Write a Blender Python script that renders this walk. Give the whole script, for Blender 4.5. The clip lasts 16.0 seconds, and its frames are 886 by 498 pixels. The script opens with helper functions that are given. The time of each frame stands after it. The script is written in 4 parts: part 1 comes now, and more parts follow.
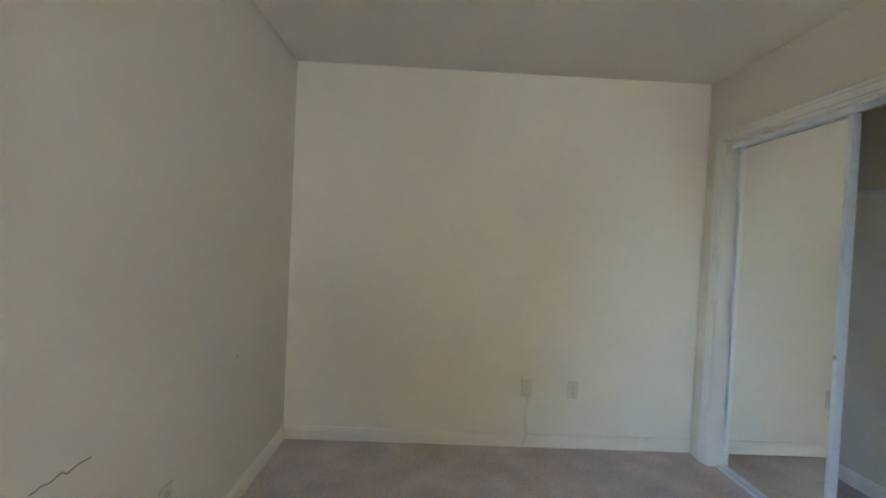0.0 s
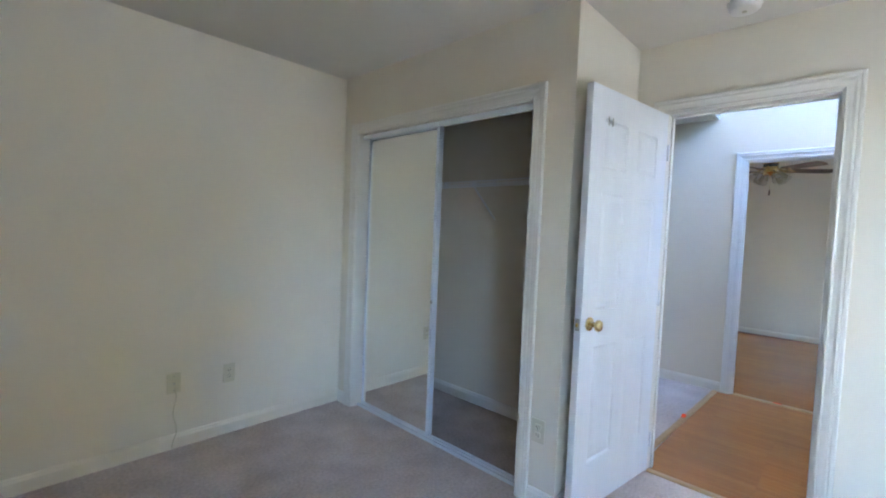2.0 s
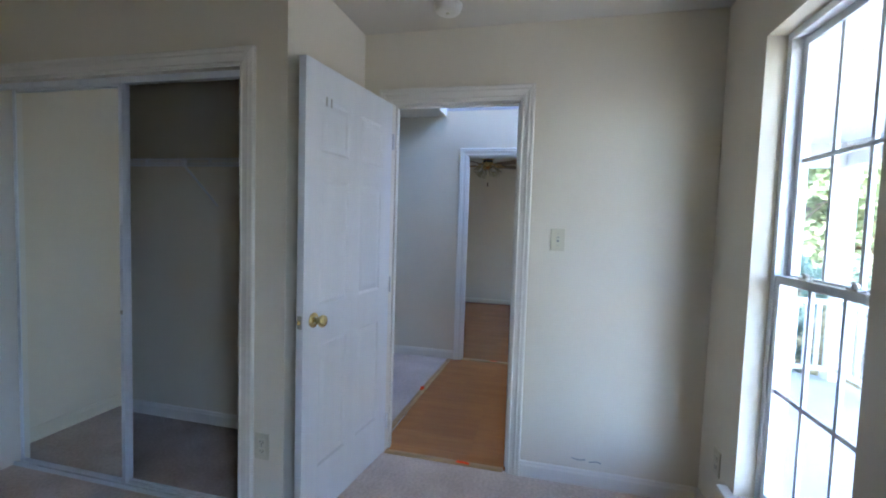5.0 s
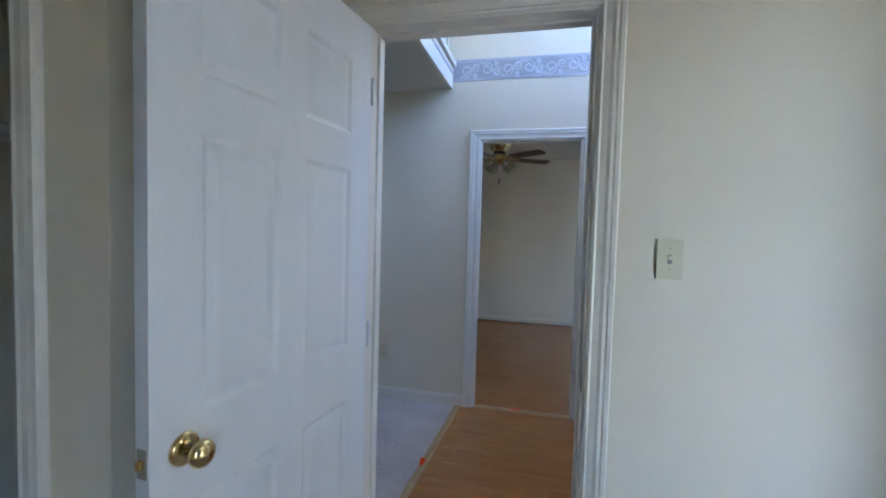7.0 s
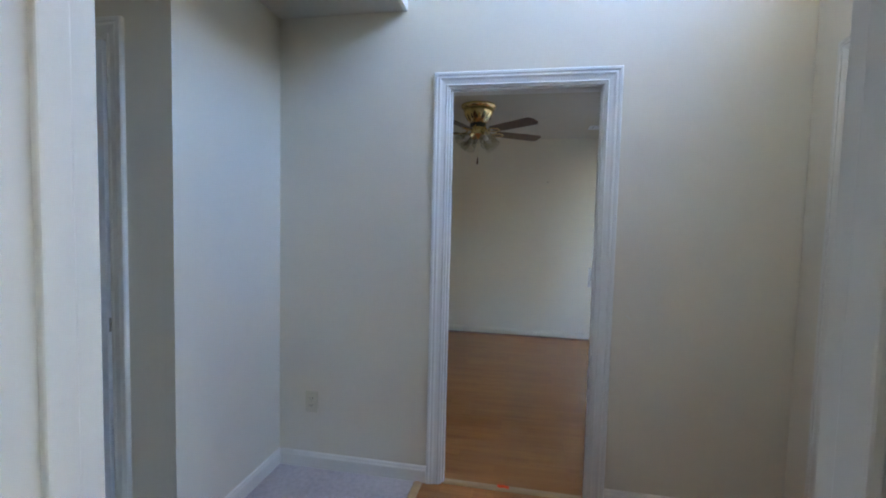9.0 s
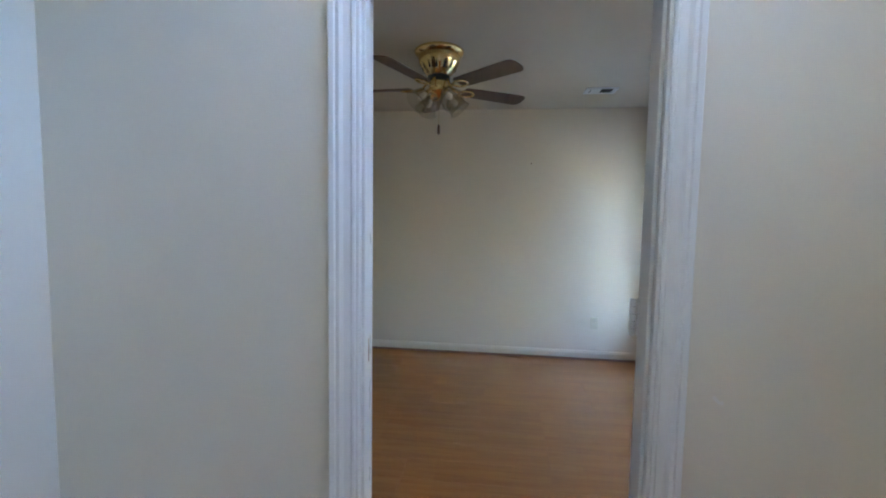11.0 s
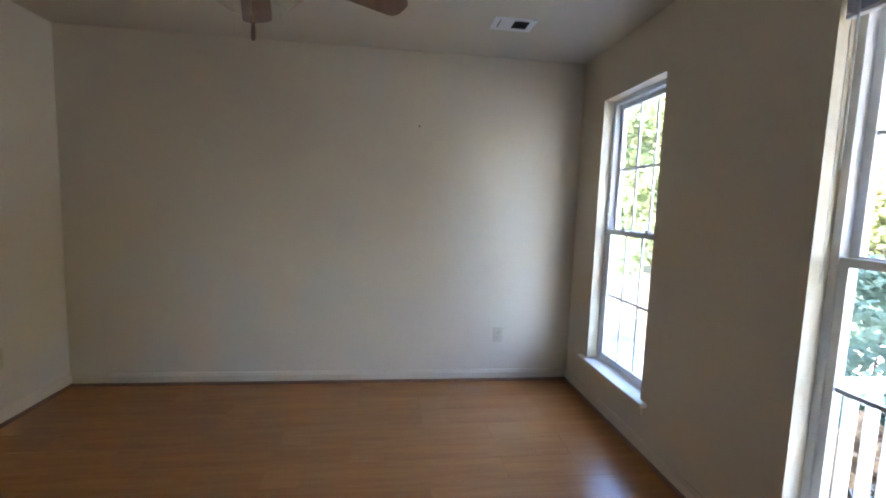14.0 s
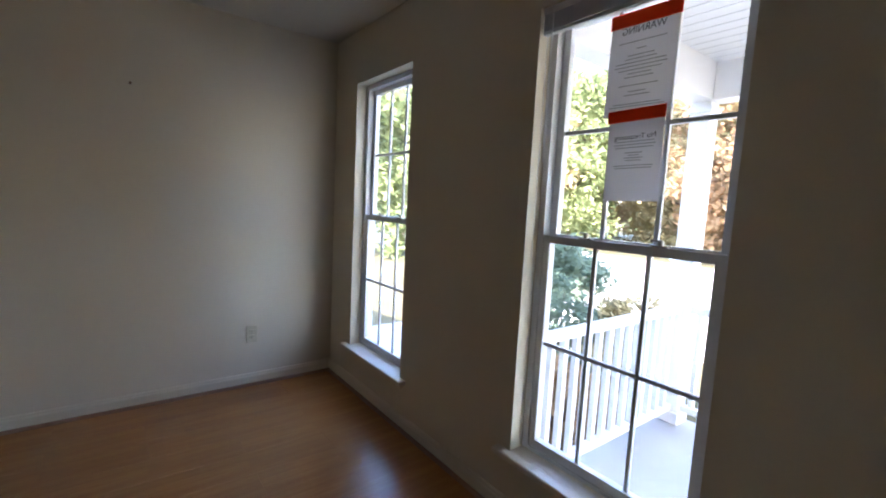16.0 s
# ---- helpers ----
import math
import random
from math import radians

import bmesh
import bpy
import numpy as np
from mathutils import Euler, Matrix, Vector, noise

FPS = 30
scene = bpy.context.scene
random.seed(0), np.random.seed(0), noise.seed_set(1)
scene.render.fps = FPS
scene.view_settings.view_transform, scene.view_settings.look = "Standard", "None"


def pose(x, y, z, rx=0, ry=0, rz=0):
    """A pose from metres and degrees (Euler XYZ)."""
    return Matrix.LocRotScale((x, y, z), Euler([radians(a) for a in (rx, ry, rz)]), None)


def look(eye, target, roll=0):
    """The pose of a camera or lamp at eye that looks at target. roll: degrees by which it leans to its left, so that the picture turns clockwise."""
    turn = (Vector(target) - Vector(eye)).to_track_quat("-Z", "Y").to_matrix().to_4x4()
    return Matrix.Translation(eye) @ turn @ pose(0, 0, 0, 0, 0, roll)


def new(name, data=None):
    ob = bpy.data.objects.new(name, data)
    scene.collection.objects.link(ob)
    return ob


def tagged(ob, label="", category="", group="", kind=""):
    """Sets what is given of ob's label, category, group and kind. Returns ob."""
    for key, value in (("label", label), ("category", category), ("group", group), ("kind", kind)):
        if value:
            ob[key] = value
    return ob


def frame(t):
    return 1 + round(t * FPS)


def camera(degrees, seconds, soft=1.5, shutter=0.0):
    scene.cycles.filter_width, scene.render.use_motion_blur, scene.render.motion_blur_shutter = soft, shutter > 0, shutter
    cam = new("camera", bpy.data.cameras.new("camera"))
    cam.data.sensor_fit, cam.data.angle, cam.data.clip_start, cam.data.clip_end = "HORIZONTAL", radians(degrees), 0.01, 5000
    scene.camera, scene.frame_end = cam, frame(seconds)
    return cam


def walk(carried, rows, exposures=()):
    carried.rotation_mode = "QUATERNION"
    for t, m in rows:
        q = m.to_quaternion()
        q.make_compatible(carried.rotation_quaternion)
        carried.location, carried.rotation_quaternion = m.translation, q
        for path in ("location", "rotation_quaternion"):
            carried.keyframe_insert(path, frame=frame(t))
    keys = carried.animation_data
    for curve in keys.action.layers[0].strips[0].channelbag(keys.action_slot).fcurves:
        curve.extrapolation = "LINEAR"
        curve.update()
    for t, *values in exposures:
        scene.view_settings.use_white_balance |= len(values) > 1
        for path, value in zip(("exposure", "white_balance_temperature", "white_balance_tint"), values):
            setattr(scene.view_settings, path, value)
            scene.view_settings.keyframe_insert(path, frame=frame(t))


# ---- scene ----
cam = camera(91.0, 16.0, soft=2.0)
PATH = [
    (0, (0.689, 0.43, 1.338), (0.743, 2.429, 1.296), 2.7),
    (0.5, (0.63, 0.443, 1.313), (1.025, 2.403, 1.27), 2.7),
    (1, (0.572, 0.468, 1.369), (1.373, 2.299, 1.288), 2.3),
    (1.5, (0.557, 0.477, 1.348), (1.744, 2.085, 1.265), 2.4),
    (2, (0.593, 0.429, 1.352), (2.046, 1.799, 1.262), 2.4),
    (2.5, (0.601, 0.38, 1.361), (2.279, 1.463, 1.256), 2.4),
    (3, (0.614, 0.339, 1.365), (2.435, 1.157, 1.247), 2.4),
    (3.5, (0.631, 0.294, 1.369), (2.533, 0.899, 1.242), 2.4),
    (6, (1.255, 0.453, 1.383), (3.198, 0.914, 1.268), 1.8),
    (6.5, (1.542, 0.555, 1.397), (3.484, 1.023, 1.294), 1.8),
    (7, (1.853, 0.635, 1.383), (3.797, 1.095, 1.286), 1.6),
    (7.5, (2.173, 0.674, 1.383), (4.116, 1.139, 1.287), 1.5),
    (8, (2.433, 0.748, 1.379), (4.377, 1.21, 1.29), 1.8),
    (8.5, (2.684, 0.76, 1.369), (4.635, 1.187, 1.261), 1.6),
    (9, (2.949, 0.762, 1.372), (4.913, 1.121, 1.255), 1.4),
    (11.5, (4.284, 0.79, 1.382), (6.264, 1.023, 1.218), 0.9),
    (12, (4.505, 0.791, 1.389), (6.486, 1.001, 1.211), 0.9),
    (12.5, (4.721, 0.771, 1.388), (6.704, 0.967, 1.216), 0.9),
    (13, (4.886, 0.762, 1.352), (6.869, 0.951, 1.173), 1.2),
    (13.5, (5.058, 0.783, 1.365), (7.049, 0.79, 1.169), 1.6),
    (14, (5.173, 0.686, 1.343), (7.148, 0.441, 1.142), 2.0),
    (14.5, (5.248, 0.622, 1.337), (7.177, 0.131, 1.138), 2.5),
    (15, (5.297, 0.616, 1.319), (7.117, -0.188, 1.119), 2.8),
    (15.5, (5.288, 0.584, 1.312), (6.981, -0.461, 1.112), 3.0),
    (16, (5.292, 0.586, 1.321), (6.872, -0.622, 1.113), 3.0),
]
walk(cam, [(t, look(e, a, r)) for t, e, a, r in PATH],
     [(0.0, 5.58, 5550, 15), (1.5, 5.60, 5200, 15), (2.5, 5.60, 5100, 16), (3.5, 5.30, 5100, 17), (6.0, 4.58, 5100, 16), (8.0, 4.72, 5350, 13),
      (9.0, 4.90, 5450, 14), (11.5, 5.25, 5600, 14), (12.5, 5.28, 5850, 18), (13.5, 5.40, 5750, 20), (14.5, 4.85, 5850, 21), (16.0, 4.20, 6050, 22)])

# world and sun
world = bpy.data.worlds.new("sky_world")
scene.world = world
world.use_nodes = True
wn = world.node_tree.nodes
sky = wn.new("ShaderNodeTexSky")
sky.sky_type = "NISHITA"
sky.sun_disc = False
sky.sun_elevation = radians(41)
sky.sun_rotation = radians(-70)
wn["Background"].inputs["Strength"].default_value = 0.15
world.node_tree.links.new(sky.outputs[0], wn["Background"].inputs["Color"])
sun = new("sun", bpy.data.lights.new("sun", "SUN"))
sun.data.energy, sun.data.angle, sun.data.color = 2.2, radians(0.5), (1.0, 0.93, 0.82)
sun.matrix_world = look((0, 0, 0), (0.70, -0.25, -0.67))


# ---- materials ----
def surface(name, low, high, rough, scale, metal=0.0, bump=0.0, bump_scale=200.0, stretch=(1, 1, 1), fine=0.25, spec=0.5, vary=0.0):
    """A painted, woven or stained surface: two scales of tone between low and high, and a fine relief."""
    m = bpy.data.materials.new(name)
    m.use_nodes = True
    n, l = m.node_tree.nodes, m.node_tree.links
    b = n["Principled BSDF"]
    b.inputs["Roughness"].default_value = rough
    b.inputs["Metallic"].default_value = metal
    b.inputs["Specular IOR Level"].default_value = spec
    co = n.new("ShaderNodeTexCoord")
    mp = n.new("ShaderNodeMapping")
    mp.inputs["Scale"].default_value = stretch
    l.new(co.outputs["Object"], mp.inputs["Vector"])
    a, c = n.new("ShaderNodeTexNoise"), n.new("ShaderNodeTexNoise")
    a.inputs["Scale"].default_value, c.inputs["Scale"].default_value = scale, scale * 14
    a.inputs["Detail"].default_value, c.inputs["Detail"].default_value = 4, 3
    mix = n.new("ShaderNodeMix")
    mix.inputs["Factor"].default_value = fine
    l.new(mp.outputs[0], a.inputs["Vector"])
    l.new(mp.outputs[0], c.inputs["Vector"])
    l.new(a.outputs[0], mix.inputs["A"])
    l.new(c.outputs[0], mix.inputs["B"])
    ramp = n.new("ShaderNodeValToRGB")
    ramp.color_ramp.elements[0].position, ramp.color_ramp.elements[1].position = 0.32, 0.68
    ramp.color_ramp.elements[0].color, ramp.color_ramp.elements[1].color = (*low, 1), (*high, 1)
    l.new(mix.outputs["Result"], ramp.inputs[0])
    colour = ramp.outputs[0]
    if vary:
        info, hsv, mr = n.new("ShaderNodeObjectInfo"), n.new("ShaderNodeHueSaturation"), n.new("ShaderNodeMapRange")
        mr.inputs["To Min"].default_value, mr.inputs["To Max"].default_value = 1 - vary, 1 + vary
        l.new(info.outputs["Random"], mr.inputs["Value"])
        l.new(mr.outputs[0], hsv.inputs["Value"])
        l.new(colour, hsv.inputs["Color"])
        colour = hsv.outputs[0]
    l.new(colour, b.inputs["Base Color"])
    if bump:
        t, bp = n.new("ShaderNodeTexNoise"), n.new("ShaderNodeBump")
        t.inputs["Scale"].default_value = bump_scale
        t.inputs["Detail"].default_value = 3
        bp.inputs["Strength"].default_value = bump
        bp.inputs["Distance"].default_value = 0.004
        l.new(co.outputs["Object"], t.inputs["Vector"])
        l.new(t.outputs[0], bp.inputs["Height"])
        l.new(bp.outputs[0], b.inputs["Normal"])
    return m


def glassy(name, tint, gloss=1.0, rough=0.02):
    m = bpy.data.materials.new(name)
    m.use_nodes = True
    n, l = m.node_tree.nodes, m.node_tree.links
    n.remove(n["Principled BSDF"])
    tr, gl, mx = n.new("ShaderNodeBsdfTransparent"), n.new("ShaderNodeBsdfGlossy"), n.new("ShaderNodeMixShader")
    lw, pw, mr = n.new("ShaderNodeLayerWeight"), n.new("ShaderNodeMath"), n.new("ShaderNodeMapRange")
    tr.inputs["Color"].default_value = (*tint, 1)
    gl.inputs["Roughness"].default_value = rough
    lw.inputs["Blend"].default_value = 0.5
    pw.operation = "POWER"
    pw.inputs[1].default_value = 4.0
    mr.inputs["To Min"].default_value, mr.inputs["To Max"].default_value = 0.03 * gloss, 0.7
    l.new(lw.outputs["Facing"], pw.inputs[0])
    l.new(pw.outputs[0], mr.inputs["Value"])
    l.new(mr.outputs[0], mx.inputs[0])
    l.new(tr.outputs[0], mx.inputs[1])
    l.new(gl.outputs[0], mx.inputs[2])
    l.new(mx.outputs[0], n["Material Output"].inputs["Surface"])
    return m


def thin_sheet(name, colour, through_share):
    """Paper or leaf: part of the light goes through."""
    m = bpy.data.materials.new(name)
    m.use_nodes = True
    n, l = m.node_tree.nodes, m.node_tree.links
    n.remove(n["Principled BSDF"])
    co, nz, hsv = n.new("ShaderNodeTexCoord"), n.new("ShaderNodeTexNoise"), n.new("ShaderNodeHueSaturation")
    nz.inputs["Scale"].default_value = 1.2
    mr = n.new("ShaderNodeMapRange")
    mr.inputs["From Min"].default_value, mr.inputs["From Max"].default_value = 0.3, 0.7
    mr.inputs["To Min"].default_value, mr.inputs["To Max"].default_value = 0.75, 1.2
    l.new(co.outputs["Object"], nz.inputs["Vector"])
    l.new(nz.outputs[0], mr.inputs["Value"])
    l.new(mr.outputs[0], hsv.inputs["Value"])
    hsv.inputs["Color"].default_value = (*colour, 1)
    d, t, mx = n.new("ShaderNodeBsdfDiffuse"), n.new("ShaderNodeBsdfTranslucent"), n.new("ShaderNodeMixShader")
    l.new(hsv.outputs[0], d.inputs["Color"])
    l.new(hsv.outputs[0], t.inputs["Color"])
    mx.inputs[0].default_value = through_share
    l.new(d.outputs[0], mx.inputs[1])
    l.new(t.outputs[0], mx.inputs[2])
    l.new(mx.outputs[0], n["Material Output"].inputs["Surface"])
    return m


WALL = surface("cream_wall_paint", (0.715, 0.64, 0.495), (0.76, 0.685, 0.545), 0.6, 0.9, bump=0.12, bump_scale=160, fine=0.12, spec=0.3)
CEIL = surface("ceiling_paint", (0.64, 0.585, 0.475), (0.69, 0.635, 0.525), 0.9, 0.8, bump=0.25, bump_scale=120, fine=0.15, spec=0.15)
TRIM = surface("white_trim_paint", (0.74, 0.69, 0.595), (0.79, 0.74, 0.645), 0.42, 2.5, bump=0.06, bump_scale=60, fine=0.3)
WORN = surface("worn_trim_paint", (0.77, 0.745, 0.685), (0.83, 0.805, 0.75), 0.42, 3.0, bump=0.2, bump_scale=35, stretch=(3, 3, 0.7), fine=0.35)
DOORP = surface("white_door_paint", (0.76, 0.76, 0.76), (0.82, 0.82, 0.82), 0.36, 2.0, bump=0.10, bump_scale=90, stretch=(5, 5, 0.6), fine=0.3)
VINYL = surface("white_vinyl", (0.76, 0.77, 0.78), (0.82, 0.83, 0.84), 0.35, 3.0)
CARPET = surface("beige_carpet", (0.53, 0.425, 0.355), (0.78, 0.665, 0.585), 0.95, 4.5, bump=1.0, bump_scale=420, fine=0.5, spec=0.1)
CARPET2 = surface("greyish_carpet", (0.48, 0.41, 0.38), (0.68, 0.60, 0.56), 0.95, 3.0, bump=1.0, bump_scale=420, fine=0.45, spec=0.1)
BRASS = surface("polished_brass", (0.72, 0.55, 0.24), (0.86, 0.69, 0.36), 0.16, 8, metal=1.0)
STEEL = surface("dull_steel", (0.35, 0.33, 0.28), (0.5, 0.47, 0.40), 0.35, 20, metal=1.0)
BLADE = surface("walnut_blade", (0.075, 0.035, 0.018), (0.15, 0.075, 0.04), 0.42, 3, stretch=(1, 12, 1), fine=0.4)
ALMOND = surface("almond_plastic", (0.60, 0.54, 0.375), (0.64, 0.58, 0.415), 0.35, 5)
DARK = surface("dark_slot", (0.02, 0.02, 0.02), (0.04, 0.04, 0.04), 0.6, 5)
GREY = surface("grey_shadow_gap", (0.16, 0.16, 0.16), (0.22, 0.22, 0.22), 0.6, 5)
ALU = surface("white_track_metal", (0.66, 0.67, 0.68), (0.74, 0.75, 0.76), 0.32, 5)
WIRE = surface("white_coated_wire", (0.74, 0.74, 0.73), (0.8, 0.8, 0.79), 0.4, 5)
TAPE = thin_sheet("red_orange_tape", (0.88, 0.095, 0.015), 0.4)
CHIP = surface("greyed_paint_chip", (0.52, 0.50, 0.46), (0.62, 0.60, 0.56), 0.7, 9)
INK = surface("dark_ink", (0.05, 0.05, 0.06), (0.09, 0.09, 0.1), 0.8, 5)
PALEINK = surface("grey_print", (0.30, 0.30, 0.32), (0.36, 0.36, 0.38), 0.8, 5)
PAPER = thin_sheet("white_paper", (0.80, 0.80, 0.84), 0.12)
GLASS = glassy("window_glass", (0.99, 1.0, 0.995))
SHADE = glassy("frosted_ribbed_glass", (0.93, 0.92, 0.89), 1.6, 0.12)
BORDER = surface("blue_grey_border", (0.33, 0.325, 0.36), (0.45, 0.44, 0.48), 0.7, 9, fine=0.4)
SCROLL = surface("pale_scroll_print", (0.56, 0.57, 0.63), (0.64, 0.65, 0.71), 0.7, 9)
STRIPM = surface("oak_strip", (0.40, 0.24, 0.09), (0.52, 0.33, 0.14), 0.35, 4, stretch=(6, 1, 1))
SHOEM = surface("brown_shoe_moulding", (0.20, 0.095, 0.045), (0.28, 0.14, 0.07), 0.4, 4)
SUB = surface("subfloor", (0.08, 0.05, 0.03), (0.12, 0.08, 0.05), 0.9, 3)
CONC = surface("pale_concrete", (0.36, 0.35, 0.325), (0.46, 0.45, 0.42), 0.85, 1.5, bump=0.3)
GRASS = surface("autumn_grass", (0.06, 0.06, 0.025), (0.15, 0.12, 0.055), 0.95, 0.6, bump=0.8, bump_scale=40, fine=0.5)
SIDING = surface("white_siding", (0.70, 0.70, 0.70), (0.76, 0.76, 0.76), 0.6, 1.5)
BARK = surface("bark", (0.07, 0.05, 0.035), (0.14, 0.10, 0.07), 0.9, 6, bump=0.8, bump_scale=40, stretch=(1, 1, 0.2))
LEAF_G = thin_sheet("green_leaves", (0.24, 0.28, 0.13), 0.45)
LEAF_Y = thin_sheet("yellow_leaves", (0.52, 0.44, 0.24), 0.45)
LEAF_O = thin_sheet("rusty_leaves", (0.48, 0.33, 0.19), 0.45)
LEAF_D = thin_sheet("dark_evergreen", (0.20, 0.26, 0.18), 0.4)
MIRROR = bpy.data.materials.new("mirror")
MIRROR.use_nodes = True
for key, value in (("Base Color", (0.86, 0.88, 0.86, 1)), ("Metallic", 1.0), ("Roughness", 0.015)):
    MIRROR.node_tree.nodes["Principled BSDF"].inputs[key].default_value = value


def laminate():
    """Honey laminate boards printed with three narrow strips, each with its own tone and grain along y."""
    m = surface("laminate_board", (0.35, 0.142, 0.040), (0.455, 0.208, 0.066), 0.26, 2.2, stretch=(16, 1.1, 1), fine=0.4, vary=0.05, spec=0.5)
    n, l = m.node_tree.nodes, m.node_tree.links
    b = n["Principled BSDF"]
    co = n.new("ShaderNodeTexCoord")
    br = n.new("ShaderNodeTexBrick")
    mp = n.new("ShaderNodeMapping")
    mp.inputs["Rotation"].default_value = (0, 0, radians(90))
    br.inputs["Color1"].default_value, br.inputs["Color2"].default_value, br.inputs["Mortar"].default_value = (0.93, 0.93, 0.93, 1), (1.05, 1.05, 1.04, 1), (0.9, 0.88, 0.86, 1)
    br.inputs["Scale"].default_value, br.inputs["Mortar Size"].default_value = 1.0, 0.0006
    br.inputs["Brick Width"].default_value, br.inputs["Row Height"].default_value = 0.41, 0.0633
    l.new(co.outputs["Object"], mp.inputs[0])
    l.new(mp.outputs[0], br.inputs["Vector"])
    mix = n.new("ShaderNodeMix")
    mix.data_type, mix.blend_type = "RGBA", "MULTIPLY"
    mix.inputs["Factor"].default_value = 1.0
    old = b.inputs["Base Color"].links[0].from_socket
    l.new(old, mix.inputs["A"])
    l.new(br.outputs["Color"], mix.inputs["B"])
    l.new(mix.outputs["Result"], b.inputs["Base Color"])
    return m


BOARD = laminate()


# ---- mesh helpers ----
def box(bm, x0, x1, y0, y1, z0, z1, bevel=0.0):
    g = bmesh.ops.create_cube(bm, size=1)
    for v in g["verts"]:
        v.co = Vector(((x0 + x1) / 2 + v.co.x * (x1 - x0), (y0 + y1) / 2 + v.co.y * (y1 - y0), (z0 + z1) / 2 + v.co.z * (z1 - z0)))
    if bevel:
        edges = list({e for v in g["verts"] for e in v.link_edges})
        bmesh.ops.bevel(bm, geom=edges, offset=bevel, segments=2, affect="EDGES", profile=0.5)
    return bm


def boxed(x0, x1, y0, y1, z0, z1, bevel=0.0):
    return box(bmesh.new(), x0, x1, y0, y1, z0, z1, bevel)


def tube(bm, a, b, r, sides=10, r2=None):
    a, b = Vector(a), Vector(b)
    g = bmesh.ops.create_cone(bm, cap_ends=True, segments=sides, radius1=r, radius2=r if r2 is None else r2, depth=(b - a).length)
    q = (b - a).to_track_quat("Z", "Y").to_matrix().to_4x4()
    bmesh.ops.transform(bm, matrix=Matrix.Translation((a + b) / 2) @ q, verts=g["verts"])
    return bm


def lathe(bm, profile, steps=32, m=None):
    """Turn (radius, height) pairs round the z axis."""
    rings, made = [], []
    for r, z in profile:
        ring = [bm.verts.new((r * math.cos(i * math.tau / steps), r * math.sin(i * math.tau / steps), z)) for i in range(steps)]
        rings.append(ring)
        made += ring
    for a, b in zip(rings, rings[1:]):
        for i in range(steps):
            f = bm.faces.new((a[i], a[(i + 1) % steps], b[(i + 1) % steps], b[i]))
            f.smooth = True
    if m is not None:
        bmesh.ops.transform(bm, matrix=m, verts=made)
    return bm


def mesh_from(name, bm, material):
    bmesh.ops.recalc_face_normals(bm, faces=bm.faces)
    me = bpy.data.meshes.new(name)
    bm.to_mesh(me)
    bm.free()
    me.materials.append(material)
    return me


def part(name, bm, material, parent, label=""):
    ob = new(name, mesh_from(name, bm, material))
    ob.parent = parent
    return tagged(ob, label)


def lone(name, bm, material, label, category, group="", kind=""):
    return tagged(new(name, mesh_from(name, bm, material)), label, category, group, kind)


def root(name, label, category, m=None, group="", kind=""):
    ob = new(name)
    ob.empty_display_size = 0.1
    if m is not None:
        ob.matrix_world = m
    return tagged(ob, label, category, group, kind)


def solid(xs, ys, zs, empty):
    """A block cut along planes; the cells for which empty(x, y, z) holds at their middle are left out."""
    bm = bmesh.new()
    verts = {}

    def full(i, j, k):
        if not (0 <= i < len(xs) - 1 and 0 <= j < len(ys) - 1 and 0 <= k < len(zs) - 1):
            return False
        return not empty((xs[i] + xs[i + 1]) / 2, (ys[j] + ys[j + 1]) / 2, (zs[k] + zs[k + 1]) / 2)

    def vert(i, j, k):
        if (i, j, k) not in verts:
            verts[i, j, k] = bm.verts.new((xs[i], ys[j], zs[k]))
        return verts[i, j, k]

    for i in range(len(xs) - 1):
        for j in range(len(ys) - 1):
            for k in range(len(zs) - 1):
                if not full(i, j, k):
                    continue
                for axis in range(3):
                    for side in (0, 1):
                        step = [0, 0, 0]
                        step[axis] = 1 if side else -1
                        if full(i + step[0], j + step[1], k + step[2]):
                            continue
                        u, w = [a for a in range(3) if a != axis]
                        quad = []
                        for du, dw in ((0, 0), (1, 0), (1, 1), (0, 1)):
                            c = [i, j, k]
                            c[axis] += side
                            c[u] += du
                            c[w] += dw
                            quad.append(vert(*c))
                        bm.faces.new(quad)
    return bm


def wall(name, x0, x1, y0, y1, z0, z1, holes=(), material=None, label="cream painted drywall wall", category="wall"):
    """holes: boxes (x0, x1, y0, y1, z0, z1) cut right through."""
    xs, ys, zs = {x0, x1}, {y0, y1}, {z0, z1}
    for h in holes:
        xs |= {v for v in h[0:2] if x0 < v < x1}
        ys |= {v for v in h[2:4] if y0 < v < y1}
        zs |= {v for v in h[4:6] if z0 < v < z1}

    def empty(x, y, z):
        return any(h[0] < x < h[1] and h[2] < y < h[3] and h[4] < z < h[5] for h in holes)
    return lone(name, solid(sorted(xs), sorted(ys), sorted(zs), empty), material or WALL, label, category, kind="structure")


# ---- the plan (metres) ----
H, ROOM_H = 2.44, 2.42
BED_W, BED_N, CLOSET_X, BED_S = -0.22, 3.268, 2.48, -0.457
CORNER_Y, DOOR_X, HALL_X = 1.405, 3.24, 3.355
HALL_E, ROOM_X, ROOM_E, ROOM_N, ROOM_S = 5.14, 5.255, 8.385, 2.872, -0.735
HALL_N, NOOK_X, FOYER_S = 2.075, 4.40, -0.46
ND_Y0, ND_Y1 = 2.345, 3.085
CL_Y0, CL_Y1, CL_H = 1.618, 3.10, 2.025
D1_Y0, D1_Y1, D2_Y0, D2_Y1, D_H = 0.495, 1.243, 0.392, 1.160, 2.06
